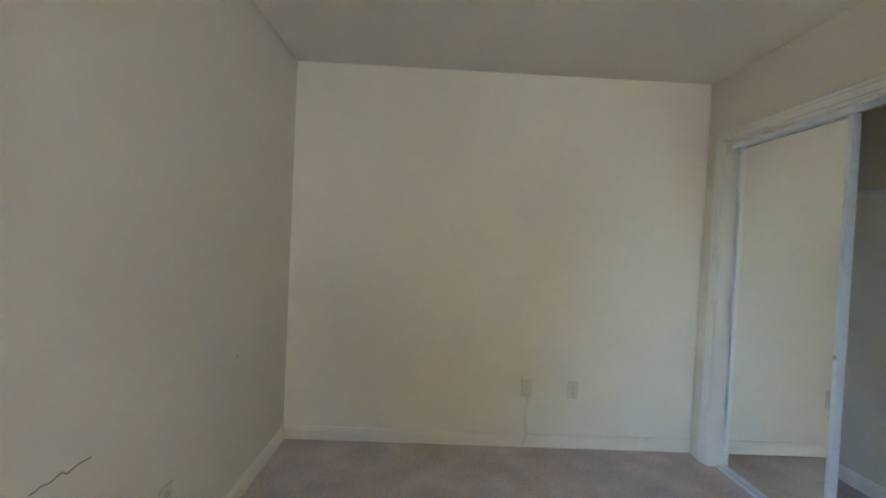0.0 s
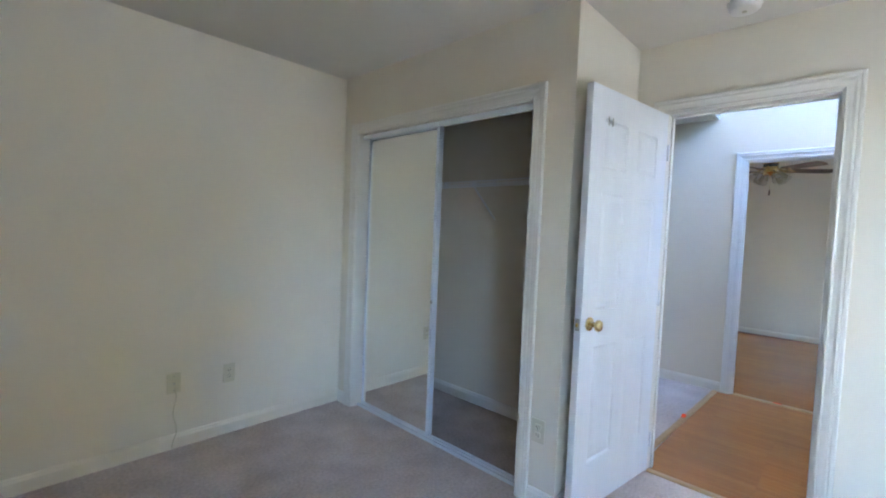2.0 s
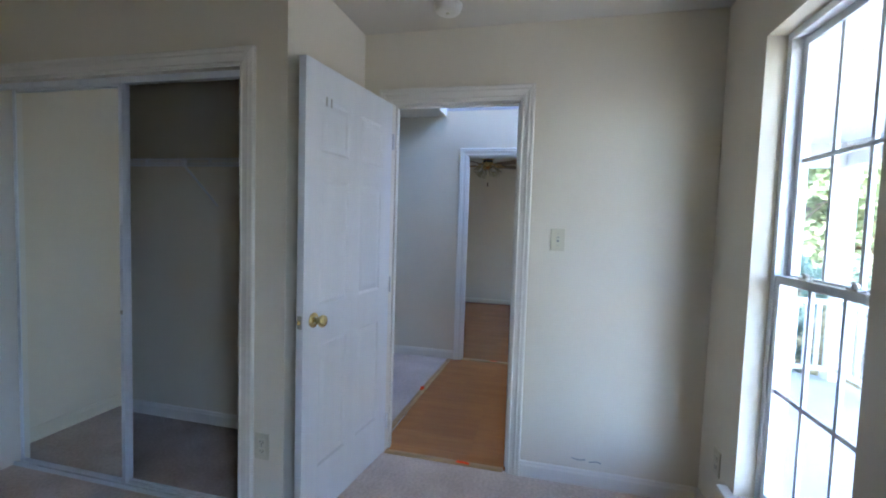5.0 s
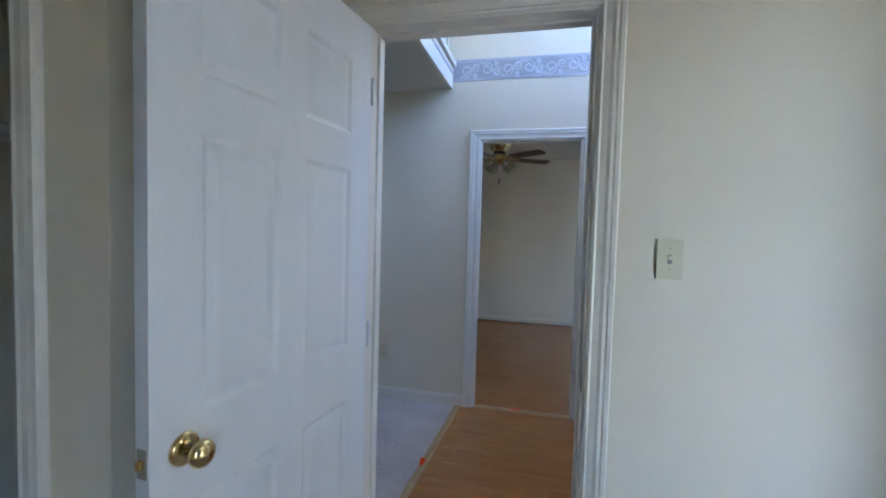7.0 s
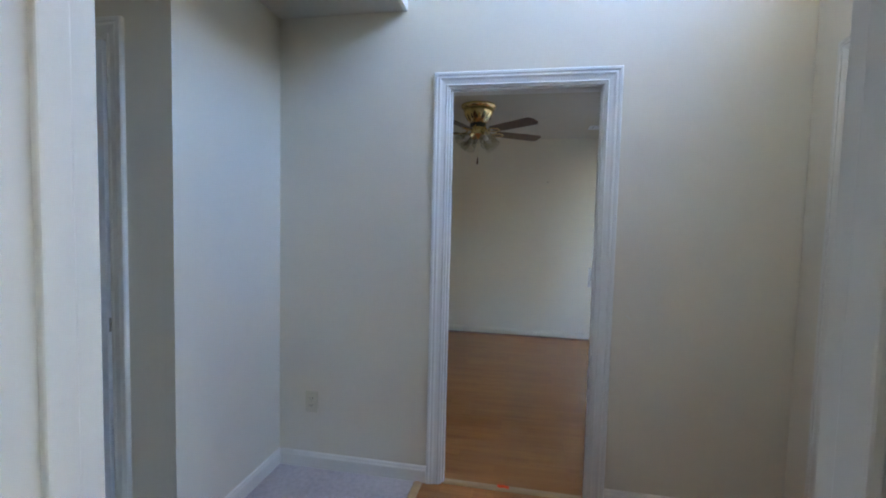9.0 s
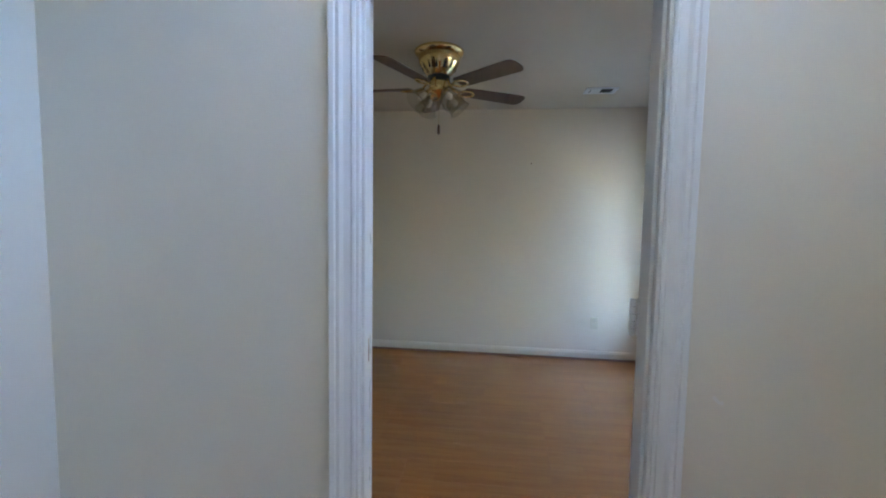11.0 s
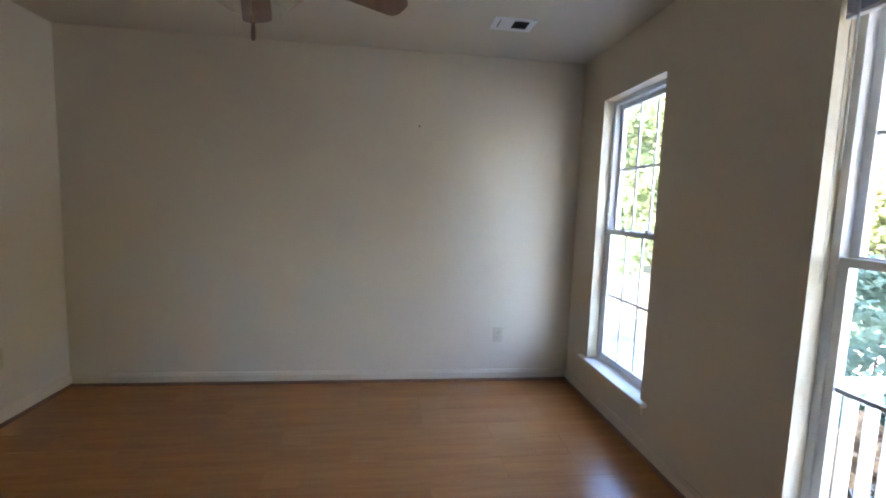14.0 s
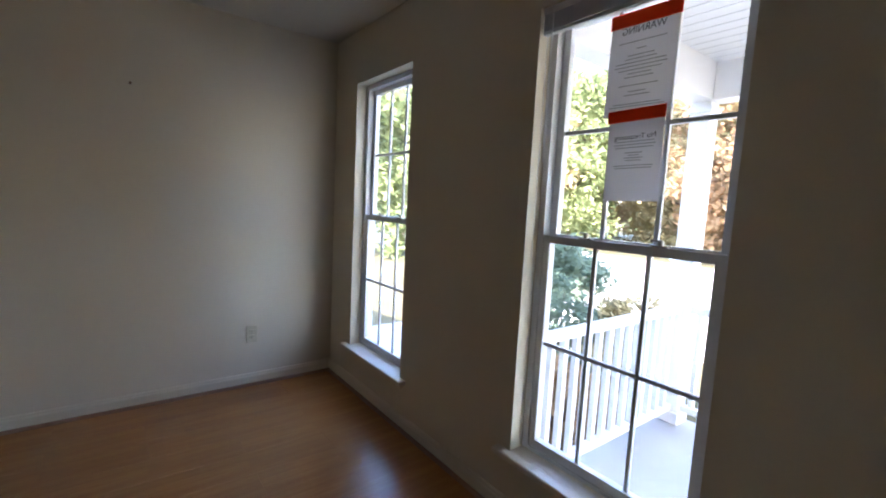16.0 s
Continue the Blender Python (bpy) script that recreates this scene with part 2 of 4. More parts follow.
WIN_Z0, WIN_Z1, BED_WIN_Z1 = 0.28, 2.08, 2.14
CWIN = (-0.08, 0.56)
BWIN, AWIN, BWIN2 = (2.165, 2.835), (7.375, 8.047), (5.752, 6.480)
TOP = 5.2
VOID_N = 1.393
BIG = 9

# floors
lone("floor_bedroom", solid([BED_W - 0.12, DOOR_X + 0.012], [BED_S - 0.16, BED_N + 0.12], [-0.12, 0.0], lambda x, y, z: False), CARPET,
     "worn beige cut-pile carpet in the bedroom", "carpet", kind="structure")
lone("floor_hall_carpet", solid([HALL_X, NOOK_X, HALL_E], [1.275, HALL_N, 3.4], [-0.12, 0.001], lambda x, y, z: x > NOOK_X and y > HALL_N), CARPET2, "greyish beige carpet of the hall alcove", "carpet", kind="structure")
floor_room = lone("floor_laminate", boxed(DOOR_X + 0.014, ROOM_E, ROOM_S - 0.15, ROOM_N, -0.14, -0.012), SUB, "honey laminate floor with narrow printed strips", "floor", kind="structure")

# walls
wall("wall_bedroom_west", BED_W - 0.12, BED_W, BED_S, BED_N, -0.1, H)
wall("wall_bedroom_north", BED_W - 0.12, DOOR_X, BED_N, BED_N + 0.12, -0.1, H)
wall("wall_bedroom_south", BED_W - 0.12, DOOR_X, BED_S - 0.16, BED_S, -0.1, H, [(*BWIN, -BIG, BIG, WIN_Z0, BED_WIN_Z1), (*CWIN, -BIG, BIG, WIN_Z0, BED_WIN_Z1)])
wall("wall_closet_front", CLOSET_X, CLOSET_X + 0.11, CORNER_Y, BED_N, -0.05, H, [(-BIG, BIG, CL_Y0, CL_Y1, -1, CL_H)])
wall("wall_closet_side", CLOSET_X + 0.11, DOOR_X, CORNER_Y, CORNER_Y + 0.11, -0.05, H)
wall("wall_hall_west", DOOR_X, HALL_X, BED_S - 0.16, BED_N, -0.05, TOP, [(-BIG, BIG, D1_Y0, D1_Y1, -1, D_H)])
wall("wall_hall_north", NOOK_X, HALL_E, HALL_N, HALL_N + 0.11, -0.1, H)
wall("wall_passage_east", NOOK_X, NOOK_X + 0.11, HALL_N + 0.11, 3.4, -0.1, H, [(-BIG, BIG, ND_Y0, ND_Y1, -1, D_H)])
wall("wall_passage_north", DOOR_X, ROOM_X, 3.4, 3.5, -0.1, H)
wall("wall_passage_west", DOOR_X, HALL_X, BED_N, 3.4, -0.05, H)
lone("floor_passage_closet", boxed(NOOK_X + 0.01, HALL_E, HALL_N + 0.11, 3.4, -0.12, -0.001), CARPET2, "greyish beige carpet behind the ajar door", "carpet", kind="structure")
wall("wall_hall_east", HALL_E, ROOM_X, ROOM_S - 0.16, 3.4, -0.1, TOP, [(-BIG, BIG, D2_Y0, D2_Y1, -1, D_H)])
wall("wall_hall_south", HALL_X, HALL_E, FOYER_S - 0.16, FOYER_S, -0.1, TOP, [(3.46, 5.04, -BIG, BIG, 2.95, 5.08), (3.97, 4.91, -BIG, BIG, -1, D_H)])
wall("wall_upper_north", DOOR_X, ROOM_X, 3.4, 3.5, H, TOP)
wall("wall_room_south", ROOM_X, ROOM_E + 0.12, ROOM_S - 0.16, ROOM_S, -0.1, ROOM_H, [(*AWIN, -BIG, BIG, WIN_Z0, WIN_Z1), (*BWIN2, -BIG, BIG, WIN_Z0, WIN_Z1)])
wall("wall_room_east", ROOM_E, ROOM_E + 0.12, ROOM_S, ROOM_N + 0.12, -0.1, ROOM_H)
wall("wall_room_north", ROOM_X, ROOM_E, ROOM_N, ROOM_N + 0.12, -0.1, ROOM_H)
# plain mass of the upper storey
wall("wall_upper_west", BED_W - 0.12, DOOR_X, BED_S - 0.16, 3.5, 2.56, TOP, material=SIDING, label="plain upper storey over the bedroom")
wall("wall_upper_east", ROOM_X, ROOM_E + 0.12, ROOM_S - 0.16, 3.5, 2.60, TOP, material=SIDING, label="plain upper storey over the far room")
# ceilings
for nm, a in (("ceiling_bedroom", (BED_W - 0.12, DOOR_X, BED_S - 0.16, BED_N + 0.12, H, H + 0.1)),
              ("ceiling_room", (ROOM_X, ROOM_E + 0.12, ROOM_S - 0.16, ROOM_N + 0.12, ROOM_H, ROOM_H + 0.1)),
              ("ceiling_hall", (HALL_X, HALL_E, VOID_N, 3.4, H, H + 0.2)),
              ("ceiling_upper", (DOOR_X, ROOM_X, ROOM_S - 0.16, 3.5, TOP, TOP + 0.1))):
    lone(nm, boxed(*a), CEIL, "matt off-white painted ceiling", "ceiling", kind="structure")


# ---- trim ----
def sweep(profile, a, b, cut_a, cut_b, place):
    """Extrude a profile of (outward, thickness) along a line from a to b; cut_a and cut_b slope the ends for mitres."""
    bm = bmesh.new()
    ends = []
    for t, cut in ((a, cut_a), (b, cut_b)):
        ends.append([bm.verts.new(place(t + cut * u, u, v)) for u, v in profile])
    n = len(profile)
    for i in range(n):
        bm.faces.new((ends[0][i], ends[0][(i + 1) % n], ends[1][(i + 1) % n], ends[1][i]))
    bm.faces.new(ends[0])
    bm.faces.new(list(reversed(ends[1])))
    return bm


CASING = ((0.0, 0.0), (0.0, 0.010), (0.006, 0.012), (0.012, 0.009), (0.030, 0.012), (0.040, 0.017), (0.050, 0.015), (0.054, 0.019), (0.066, 0.019), (0.070, 0.014), (0.070, 0.0))


def casing(name, face, out, y0, y1, h, material, label):
    """The moulded trim round an opening in a wall of constant x; out is +1 or -1, the way it stands proud."""
    top = root(name, label, "door trim", kind="structure")
    part("side_trim", sweep(CASING, 0.0, h, 0, 1, lambda t, u, v: (face + out * v, y0 - u, t)), material, top)
    part("side_trim", sweep(CASING, 0.0, h, 0, 1, lambda t, u, v: (face + out * v, y1 + u, t)), material, top)
    part("head_trim", sweep(CASING, y0, y1, -1, 1, lambda t, u, v: (face + out * v, t, h + u)), material, top)
    return top


def jamb(name, x0, x1, y0, y1, h, stop_x, material, label):
    top = root(name, label, "door frame", kind="structure")
    e = 0.004
    part("jamb_side", boxed(x0 - e, x1 + e, y0 - 0.001, y0 + 0.016, 0, h, 0.002), material, top)
    part("jamb_side", boxed(x0 - e, x1 + e, y1 - 0.016, y1 + 0.001, 0, h, 0.002), material, top)
    part("jamb_head", boxed(x0 - e, x1 + e, y0 + 0.016, y1 - 0.016, h - 0.016, h + 0.001, 0.002), material, top)
    part("door_stop", boxed(stop_x, stop_x + 0.034, y0 + 0.016, y0 + 0.027, 0, h - 0.016, 0.003), material, top)
    part("door_stop", boxed(stop_x, stop_x + 0.034, y1 - 0.027, y1 - 0.016, 0, h - 0.016, 0.003), material, top)
    part("door_stop", boxed(stop_x, stop_x + 0.034, y0 + 0.027, y1 - 0.027, h - 0.027, h - 0.016, 0.003), material, top)
    return top


jamb("door_frame_1", DOOR_X, HALL_X, D1_Y0, D1_Y1, D_H, 3.29, TRIM, "white painted frame of the bedroom doorway")
casing("trim_door_1_bedroom", DOOR_X, -1, D1_Y0 + 0.006, D1_Y1 - 0.006, D_H - 0.006, TRIM, "white moulded trim of the bedroom doorway")
casing("trim_door_1_hall", HALL_X, 1, D1_Y0 + 0.006, D1_Y1 - 0.006, D_H - 0.006, TRIM, "white moulded trim on the hall side")
frame_2 = jamb("door_frame_2", HALL_E, ROOM_X, D2_Y0, D2_Y1, D_H, 5.152, WORN, "scuffed white frame of the far doorway, door removed")
casing("trim_door_2_hall", HALL_E, -1, D2_Y0 + 0.006, D2_Y1 - 0.006, D_H - 0.006, WORN, "scuffed white moulded doorway trim")
casing("trim_door_2_room", ROOM_X, 1, D2_Y0 + 0.006, D2_Y1 - 0.006, D_H - 0.006, WORN, "scuffed white moulded doorway trim")
casing("trim_door_nook", NOOK_X, -1, ND_Y0 + 0.006, ND_Y1 - 0.006, D_H - 0.006, TRIM, "white moulded trim round the passage door")
jamb("door_frame_3", NOOK_X, NOOK_X + 0.11, ND_Y0, ND_Y1, D_H, NOOK_X + 0.074, TRIM, "white painted frame of the passage door")
front = root("trim_front_door", "white moulded trim round the front door", "door trim", kind="structure")
part("side_trim", sweep(CASING, 0.0, D_H, 0, 1, lambda t, u, v: (4.905 + u, FOYER_S + v, t)), TRIM, front)
part("side_trim", sweep(CASING, 0.0, D_H, 0, 1, lambda t, u, v: (3.975 - u, FOYER_S + v, t)), TRIM, front)
part("head_trim", sweep(CASING, 3.975, 4.905, -1, 1, lambda t, u, v: (t, FOYER_S + v, D_H + u)), TRIM, front)
part("head_jamb", boxed(3.97, 4.91, FOYER_S - 0.158, FOYER_S - 0.001, D_H - 0.018, D_H - 0.001), TRIM, front)
part("sill", boxed(3.97, 4.91, FOYER_S - 0.158, FOYER_S - 0.002, -0.011, 0.010), STRIPM, front, "oak door sill")
casing("trim_closet", CLOSET_X, -1, CL_Y0 + 0.006, CL_Y1 - 0.006, CL_H - 0.006, TRIM, "white moulded trim round the closet opening")
jamb_bm = solid([CLOSET_X - 0.003, CLOSET_X + 0.113], [CL_Y0 - 0.001, CL_Y0 + 0.014, CL_Y1 - 0.014, CL_Y1 + 0.001], [0, CL_H - 0.014, CL_H + 0.001],
                lambda x, y, z: CL_Y0 + 0.014 < y < CL_Y1 - 0.014 and z < CL_H - 0.014)
lone("trim_closet_lining", jamb_bm, TRIM, "white painted lining of the closet opening", "door frame", kind="structure")

BASE = ((0.0, 0.0), (0.0, 0.013), (0.062, 0.013), (0.072, 0.009), (0.080, 0.008), (0.086, 0.003), (0.086, 0.0))


def baseboard(axis, fixed, out, a, b, material=None, shoe=False, lift=0.0):
    """A skirting along a wall; axis is the one that it runs along, out the way it faces."""
    put = (lambda t, u, v: (t, fixed + out * v, u + lift)) if axis == "x" else (lambda t, u, v: (fixed + out * v, t, u + lift))
    lone("baseboard", sweep(BASE, a, b, 0, 0, put), material or TRIM, "low white painted baseboard", "baseboard", kind="structure")
    if shoe:
        prof = ((0.0, 0.013), (0.0, 0.030), (0.008, 0.028), (0.014, 0.022), (0.017, 0.013))
        lone("trim_shoe", sweep(prof, a, b, 0, 0, put), SHOEM, "brown wooden shoe moulding at the floor", "moulding", kind="structure")


baseboard("y", BED_W, 1, BED_S, BED_N, WALL)
baseboard("x", BED_N, -1, BED_W + 0.014, CLOSET_X, WALL)
baseboard("y", CLOSET_X, -1, CL_Y1 + 0.066, BED_N - 0.014)
baseboard("y", CLOSET_X, -1, CORNER_Y, CL_Y0 - 0.066)
baseboard("x", CORNER_Y, -1, CLOSET_X, DOOR_X)
baseboard("y", DOOR_X, -1, BED_S + 0.014, D1_Y0 - 0.066)
baseboard("x", BED_S, 1, BED_W + 0.014, DOOR_X)
baseboard("x", HALL_N, -1, NOOK_X, HALL_E)
baseboard("y", NOOK_X, -1, HALL_N, ND_Y0 - 0.066)
baseboard("x", 3.4, -1, HALL_X + 0.014, NOOK_X)
baseboard("y", HALL_E, -1, D2_Y1 + 0.066, HALL_N - 0.014)
baseboard("y", HALL_E, -1, FOYER_S + 0.014, D2_Y0 - 0.066)
baseboard("x", FOYER_S, 1, HALL_X, 3.90)
baseboard("x", FOYER_S, 1, 4.98, HALL_E)
baseboard("y", HALL_X, 1, FOYER_S + 0.014, D1_Y0 - 0.066)
baseboard("y", HALL_X, 1, D1_Y1 + 0.066, 3.386)
baseboard("y", ROOM_E, -1, ROOM_S + 0.032, ROOM_N - 0.032, shoe=True, material=WALL)
baseboard("x", ROOM_N, -1, ROOM_X, ROOM_E, shoe=True, material=WALL)
baseboard("x", ROOM_S, 1, ROOM_X, ROOM_E, shoe=True, material=WALL)
baseboard("y", ROOM_X, 1, D2_Y1 + 0.066, ROOM_N - 0.032, shoe=True, material=WALL)
baseboard("y", ROOM_X, 1, ROOM_S + 0.032, D2_Y0 - 0.066, shoe=True, material=WALL)
# closet inside
CL_BACK = DOOR_X
baseboard("y", CL_BACK, -1, CORNER_Y + 0.11, BED_N)
baseboard("x", CORNER_Y + 0.11, 1, CLOSET_X + 0.12, CL_BACK - 0.014)

# floor strips
STRIP = ((0.0, 0.0), (0.0, 0.004), (0.010, 0.010), (0.034, 0.010), (0.044, 0.004), (0.044, 0.0))
lone("trim_floor_strip_alcove", sweep(STRIP, HALL_X + 0.045, HALL_E - 0.02, 0, 0, lambda t, u, v: (t, 1.315 - 0.045 * (t - HALL_X) / 1.8 - 0.03 + u, v)), STRIPM, "pale oak transition strip between carpet and laminate", "floor strip", kind="structure")
lone("trim_floor_strip_bedroom", sweep(STRIP, D1_Y0 + 0.03, D1_Y1 - 0.017, 0, 0, lambda t, u, v: (DOOR_X - 0.01 + u, t, v)), STRIPM, "pale oak threshold strip at the bedroom carpet", "floor strip", kind="structure")
lone("trim_floor_strip_room", sweep(STRIP, D2_Y0 + 0.03, D2_Y1 - 0.03, 0, 0, lambda t, u, v: (5.143 + u, t, v)), STRIPM, "pale oak threshold strip in the far doorway", "floor strip", kind="structure")


# ---- windows ----
def window(name, x0, x1, yw, label, z1=WIN_Z1):
    """A white double-hung window set 72 mm back in the wall whose inner face is at yw."""
    top = root(name, label, "window", kind="structure")
    z0 = WIN_Z0
    ya, yb = yw - 0.072, yw - 0.152
    fr = solid([x0 + 0.001, x0 + 0.03, x1 - 0.03, x1 - 0.001], [yb, ya], [z0 + 0.02, z0 + 0.035, z1 - 0.03, z1 - 0.001],
               lambda x, y, z: x0 + 0.03 < x < x1 - 0.03 and z0 + 0.035 < z < z1 - 0.03)
    part("window_frame", fr, VINYL, top)
    zm = 1.215
    for nm, a, b, y in (("lower_sash", z0 + 0.035, zm, ya - 0.006), ("upper_sash", zm - 0.03, z1 - 0.03, ya - 0.040)):
        s = 0.03
        sx0, sx1 = x0 + 0.031, x1 - 0.031
        sash = part(nm, solid([sx0, sx0 + s, sx1 - s, sx1], [y - 0.030, y], [a, a + 0.036, b - 0.03, b],
                              lambda x, yy, z: sx0 + s < x < sx1 - s and a + 0.036 < z < b - 0.03), VINYL, top)
        gx0, gx1, gz0, gz1 = sx0 + s, sx1 - s, a + 0.036, b - 0.03
        zc = (gz0 + gz1) / 2
        for i in (1, 2):
            xx = gx0 + (gx1 - gx0) * i / 3
            part("muntin", boxed(xx - 0.008, xx + 0.008, y - 0.022, y - 0.008, gz0, gz1, 0.002), VINYL, sash)
        part("muntin", boxed(gx0, gx1, y - 0.0225, y - 0.0075, zc - 0.008, zc + 0.008, 0.002), VINYL, sash)
        pane = part("pane", boxed(gx0, gx1, y - 0.016, y - 0.014, gz0, gz1), GLASS, sash)
        pane.visible_shadow = False
        if nm == "lower_sash":
            for f in (0.3, 0.72):
                cx = sx0 + (sx1 - sx0) * f
                bm = boxed(cx - 0.026, cx + 0.026, y - 0.028, y - 0.004, b, b + 0.007, 0.002)
                tube(bm, (cx, y - 0.015, b + 0.006), (cx, y - 0.015, b + 0.02), 0.010, 12)
                box(bm, cx - 0.006, cx + 0.03, y - 0.02, y - 0.008, b + 0.018, b + 0.024, 0.002)
                part("sash_lock", bm, STEEL, sash, "small metal sash lock")
    bm = boxed(x0 - 0.07, x1 + 0.07, yw, yw + 0.045, z0 - 0.008, z0 + 0.018, 0.006)
    box(bm, x0 + 0.001, x1 - 0.001, ya - 0.001, yw + 0.005, z0 - 0.007, z0 + 0.017)
    part("window_sill", bm, TRIM, top)
    part("apron", boxed(x0 - 0.03, x1 + 0.03, yw, yw + 0.012, z0 - 0.06, z0 - 0.008, 0.003), WALL, top)
    return top


window("window_1", *BWIN, BED_S, "white double-hung window with grilles and deep sill", BED_WIN_Z1)
window("window_4", *CWIN, BED_S, "white double-hung window with grilles and deep sill", BED_WIN_Z1)
window("window_2", *AWIN, ROOM_S, "white double-hung window with grilles and deep sill")
window("window_3", *BWIN2, ROOM_S, "white double-hung window with papers taped to it")

# ---- foyer: landing edge, border and railing ----
wall("trim_landing_fascia", HALL_X, HALL_E, VOID_N - 0.02, VOID_N, H - 0.002, 2.60, material=TRIM, label="white painted edge of the upper landing", category="fascia")
lone("trim_landing_groove", boxed(HALL_X, HALL_E, VOID_N - 0.024, VOID_N - 0.018, 2.546, 2.562, 0.002), BORDER, "grey-blue line along the landing edge", "trim", kind="structure")
lone("trim_landing_nosing", boxed(HALL_X, HALL_E, VOID_N - 0.045, VOID_N + 0.10, 2.60, 2.64, 0.008), TRIM, "white nosing board of the upper landing", "trim", kind="structure")
rail = root("landing_railing", "white painted railing on the upper landing", "railing", pose(HALL_X, VOID_N, 2.64))
for i in range(16):
    part("baluster", boxed(0.06 + i * 0.11 - 0.014, 0.06 + i * 0.11 + 0.014, 0.0, 0.028, 0.05, 0.90, 0.003), TRIM, rail)
part("bottom_rail", boxed(0.0, HALL_E - HALL_X, -0.012, 0.04, 0.0, 0.05, 0.005), TRIM, rail)
part("handrail", boxed(0.0, HALL_E - HALL_X, -0.015, 0.043, 0.90, 0.95, 0.01), TRIM, rail)
border = root("wallpaper_border", "blue-grey wallpaper border with pale scrolls", "wallpaper border")
part("paper_band", boxed(HALL_E - 0.003, HALL_E - 0.0005, FOYER_S, VOID_N - 0.025, 2.492, 2.65), BORDER, border)
for z in (2.498, 2.508, 2.634, 2.644):
    part("edge_line", boxed(HALL_E - 0.005, HALL_E - 0.003, FOYER_S, VOID_N - 0.025, z - 0.0025, z + 0.0025), SCROLL, border)


def ribbon(points, width):
    """A flat printed stroke on the wall of the foyer, from (y, z) points."""
    bm = bmesh.new()
    sides = []
    for i, p in enumerate(points):
        a, b = points[max(0, i - 1)], points[min(len(points) - 1, i + 1)]
        d = Vector((b[0] - a[0], b[1] - a[1])).normalized()
        w = width * (0.45 + 0.55 * math.sin(math.pi * (i + 0.5) / len(points)))
        sides.append([bm.verts.new((HALL_E - 0.0045, p[0] + s * -d.y * w / 2, p[1] + s * d.x * w / 2)) for s in (-1, 1)])
    for a, b in zip(sides, sides[1:]):
        bm.faces.new((a[0], a[1], b[1], b[0]))
    r = bmesh.ops.extrude_face_region(bm, geom=bm.faces[:])
    bmesh.ops.translate(bm, vec=(0.0015, 0, 0), verts=[v for v in r["geom"] if isinstance(v, bmesh.types.BMVert)])
    return bm


for k in range(11):
    yc = 1.27 - k * 0.155
    flip = 1 if k % 2 else -1
    for cy, cz, size, turn in ((0.0, 0.006 * flip, 0.052, 1), (-0.078, -0.020 * flip, 0.034, -1), (-0.068, 0.040 * flip, 0.018, 1)):
        pts = [(yc + cy + turn * size * (1 - i / 26) * math.cos(i * 0.42 + 0.6), 2.571 + cz + flip * size * (1 - i / 26) * math.sin(i * 0.42 + 0.6)) for i in range(23)]
        part("scroll", ribbon(pts, 0.010), SCROLL, border)
    pts = [(yc + 0.05 - i * 0.016, 2.571 + flip * 0.052 * math.cos(i * 0.30)) for i in range(12)]
    part("stem", ribbon(pts, 0.008), SCROLL, border)


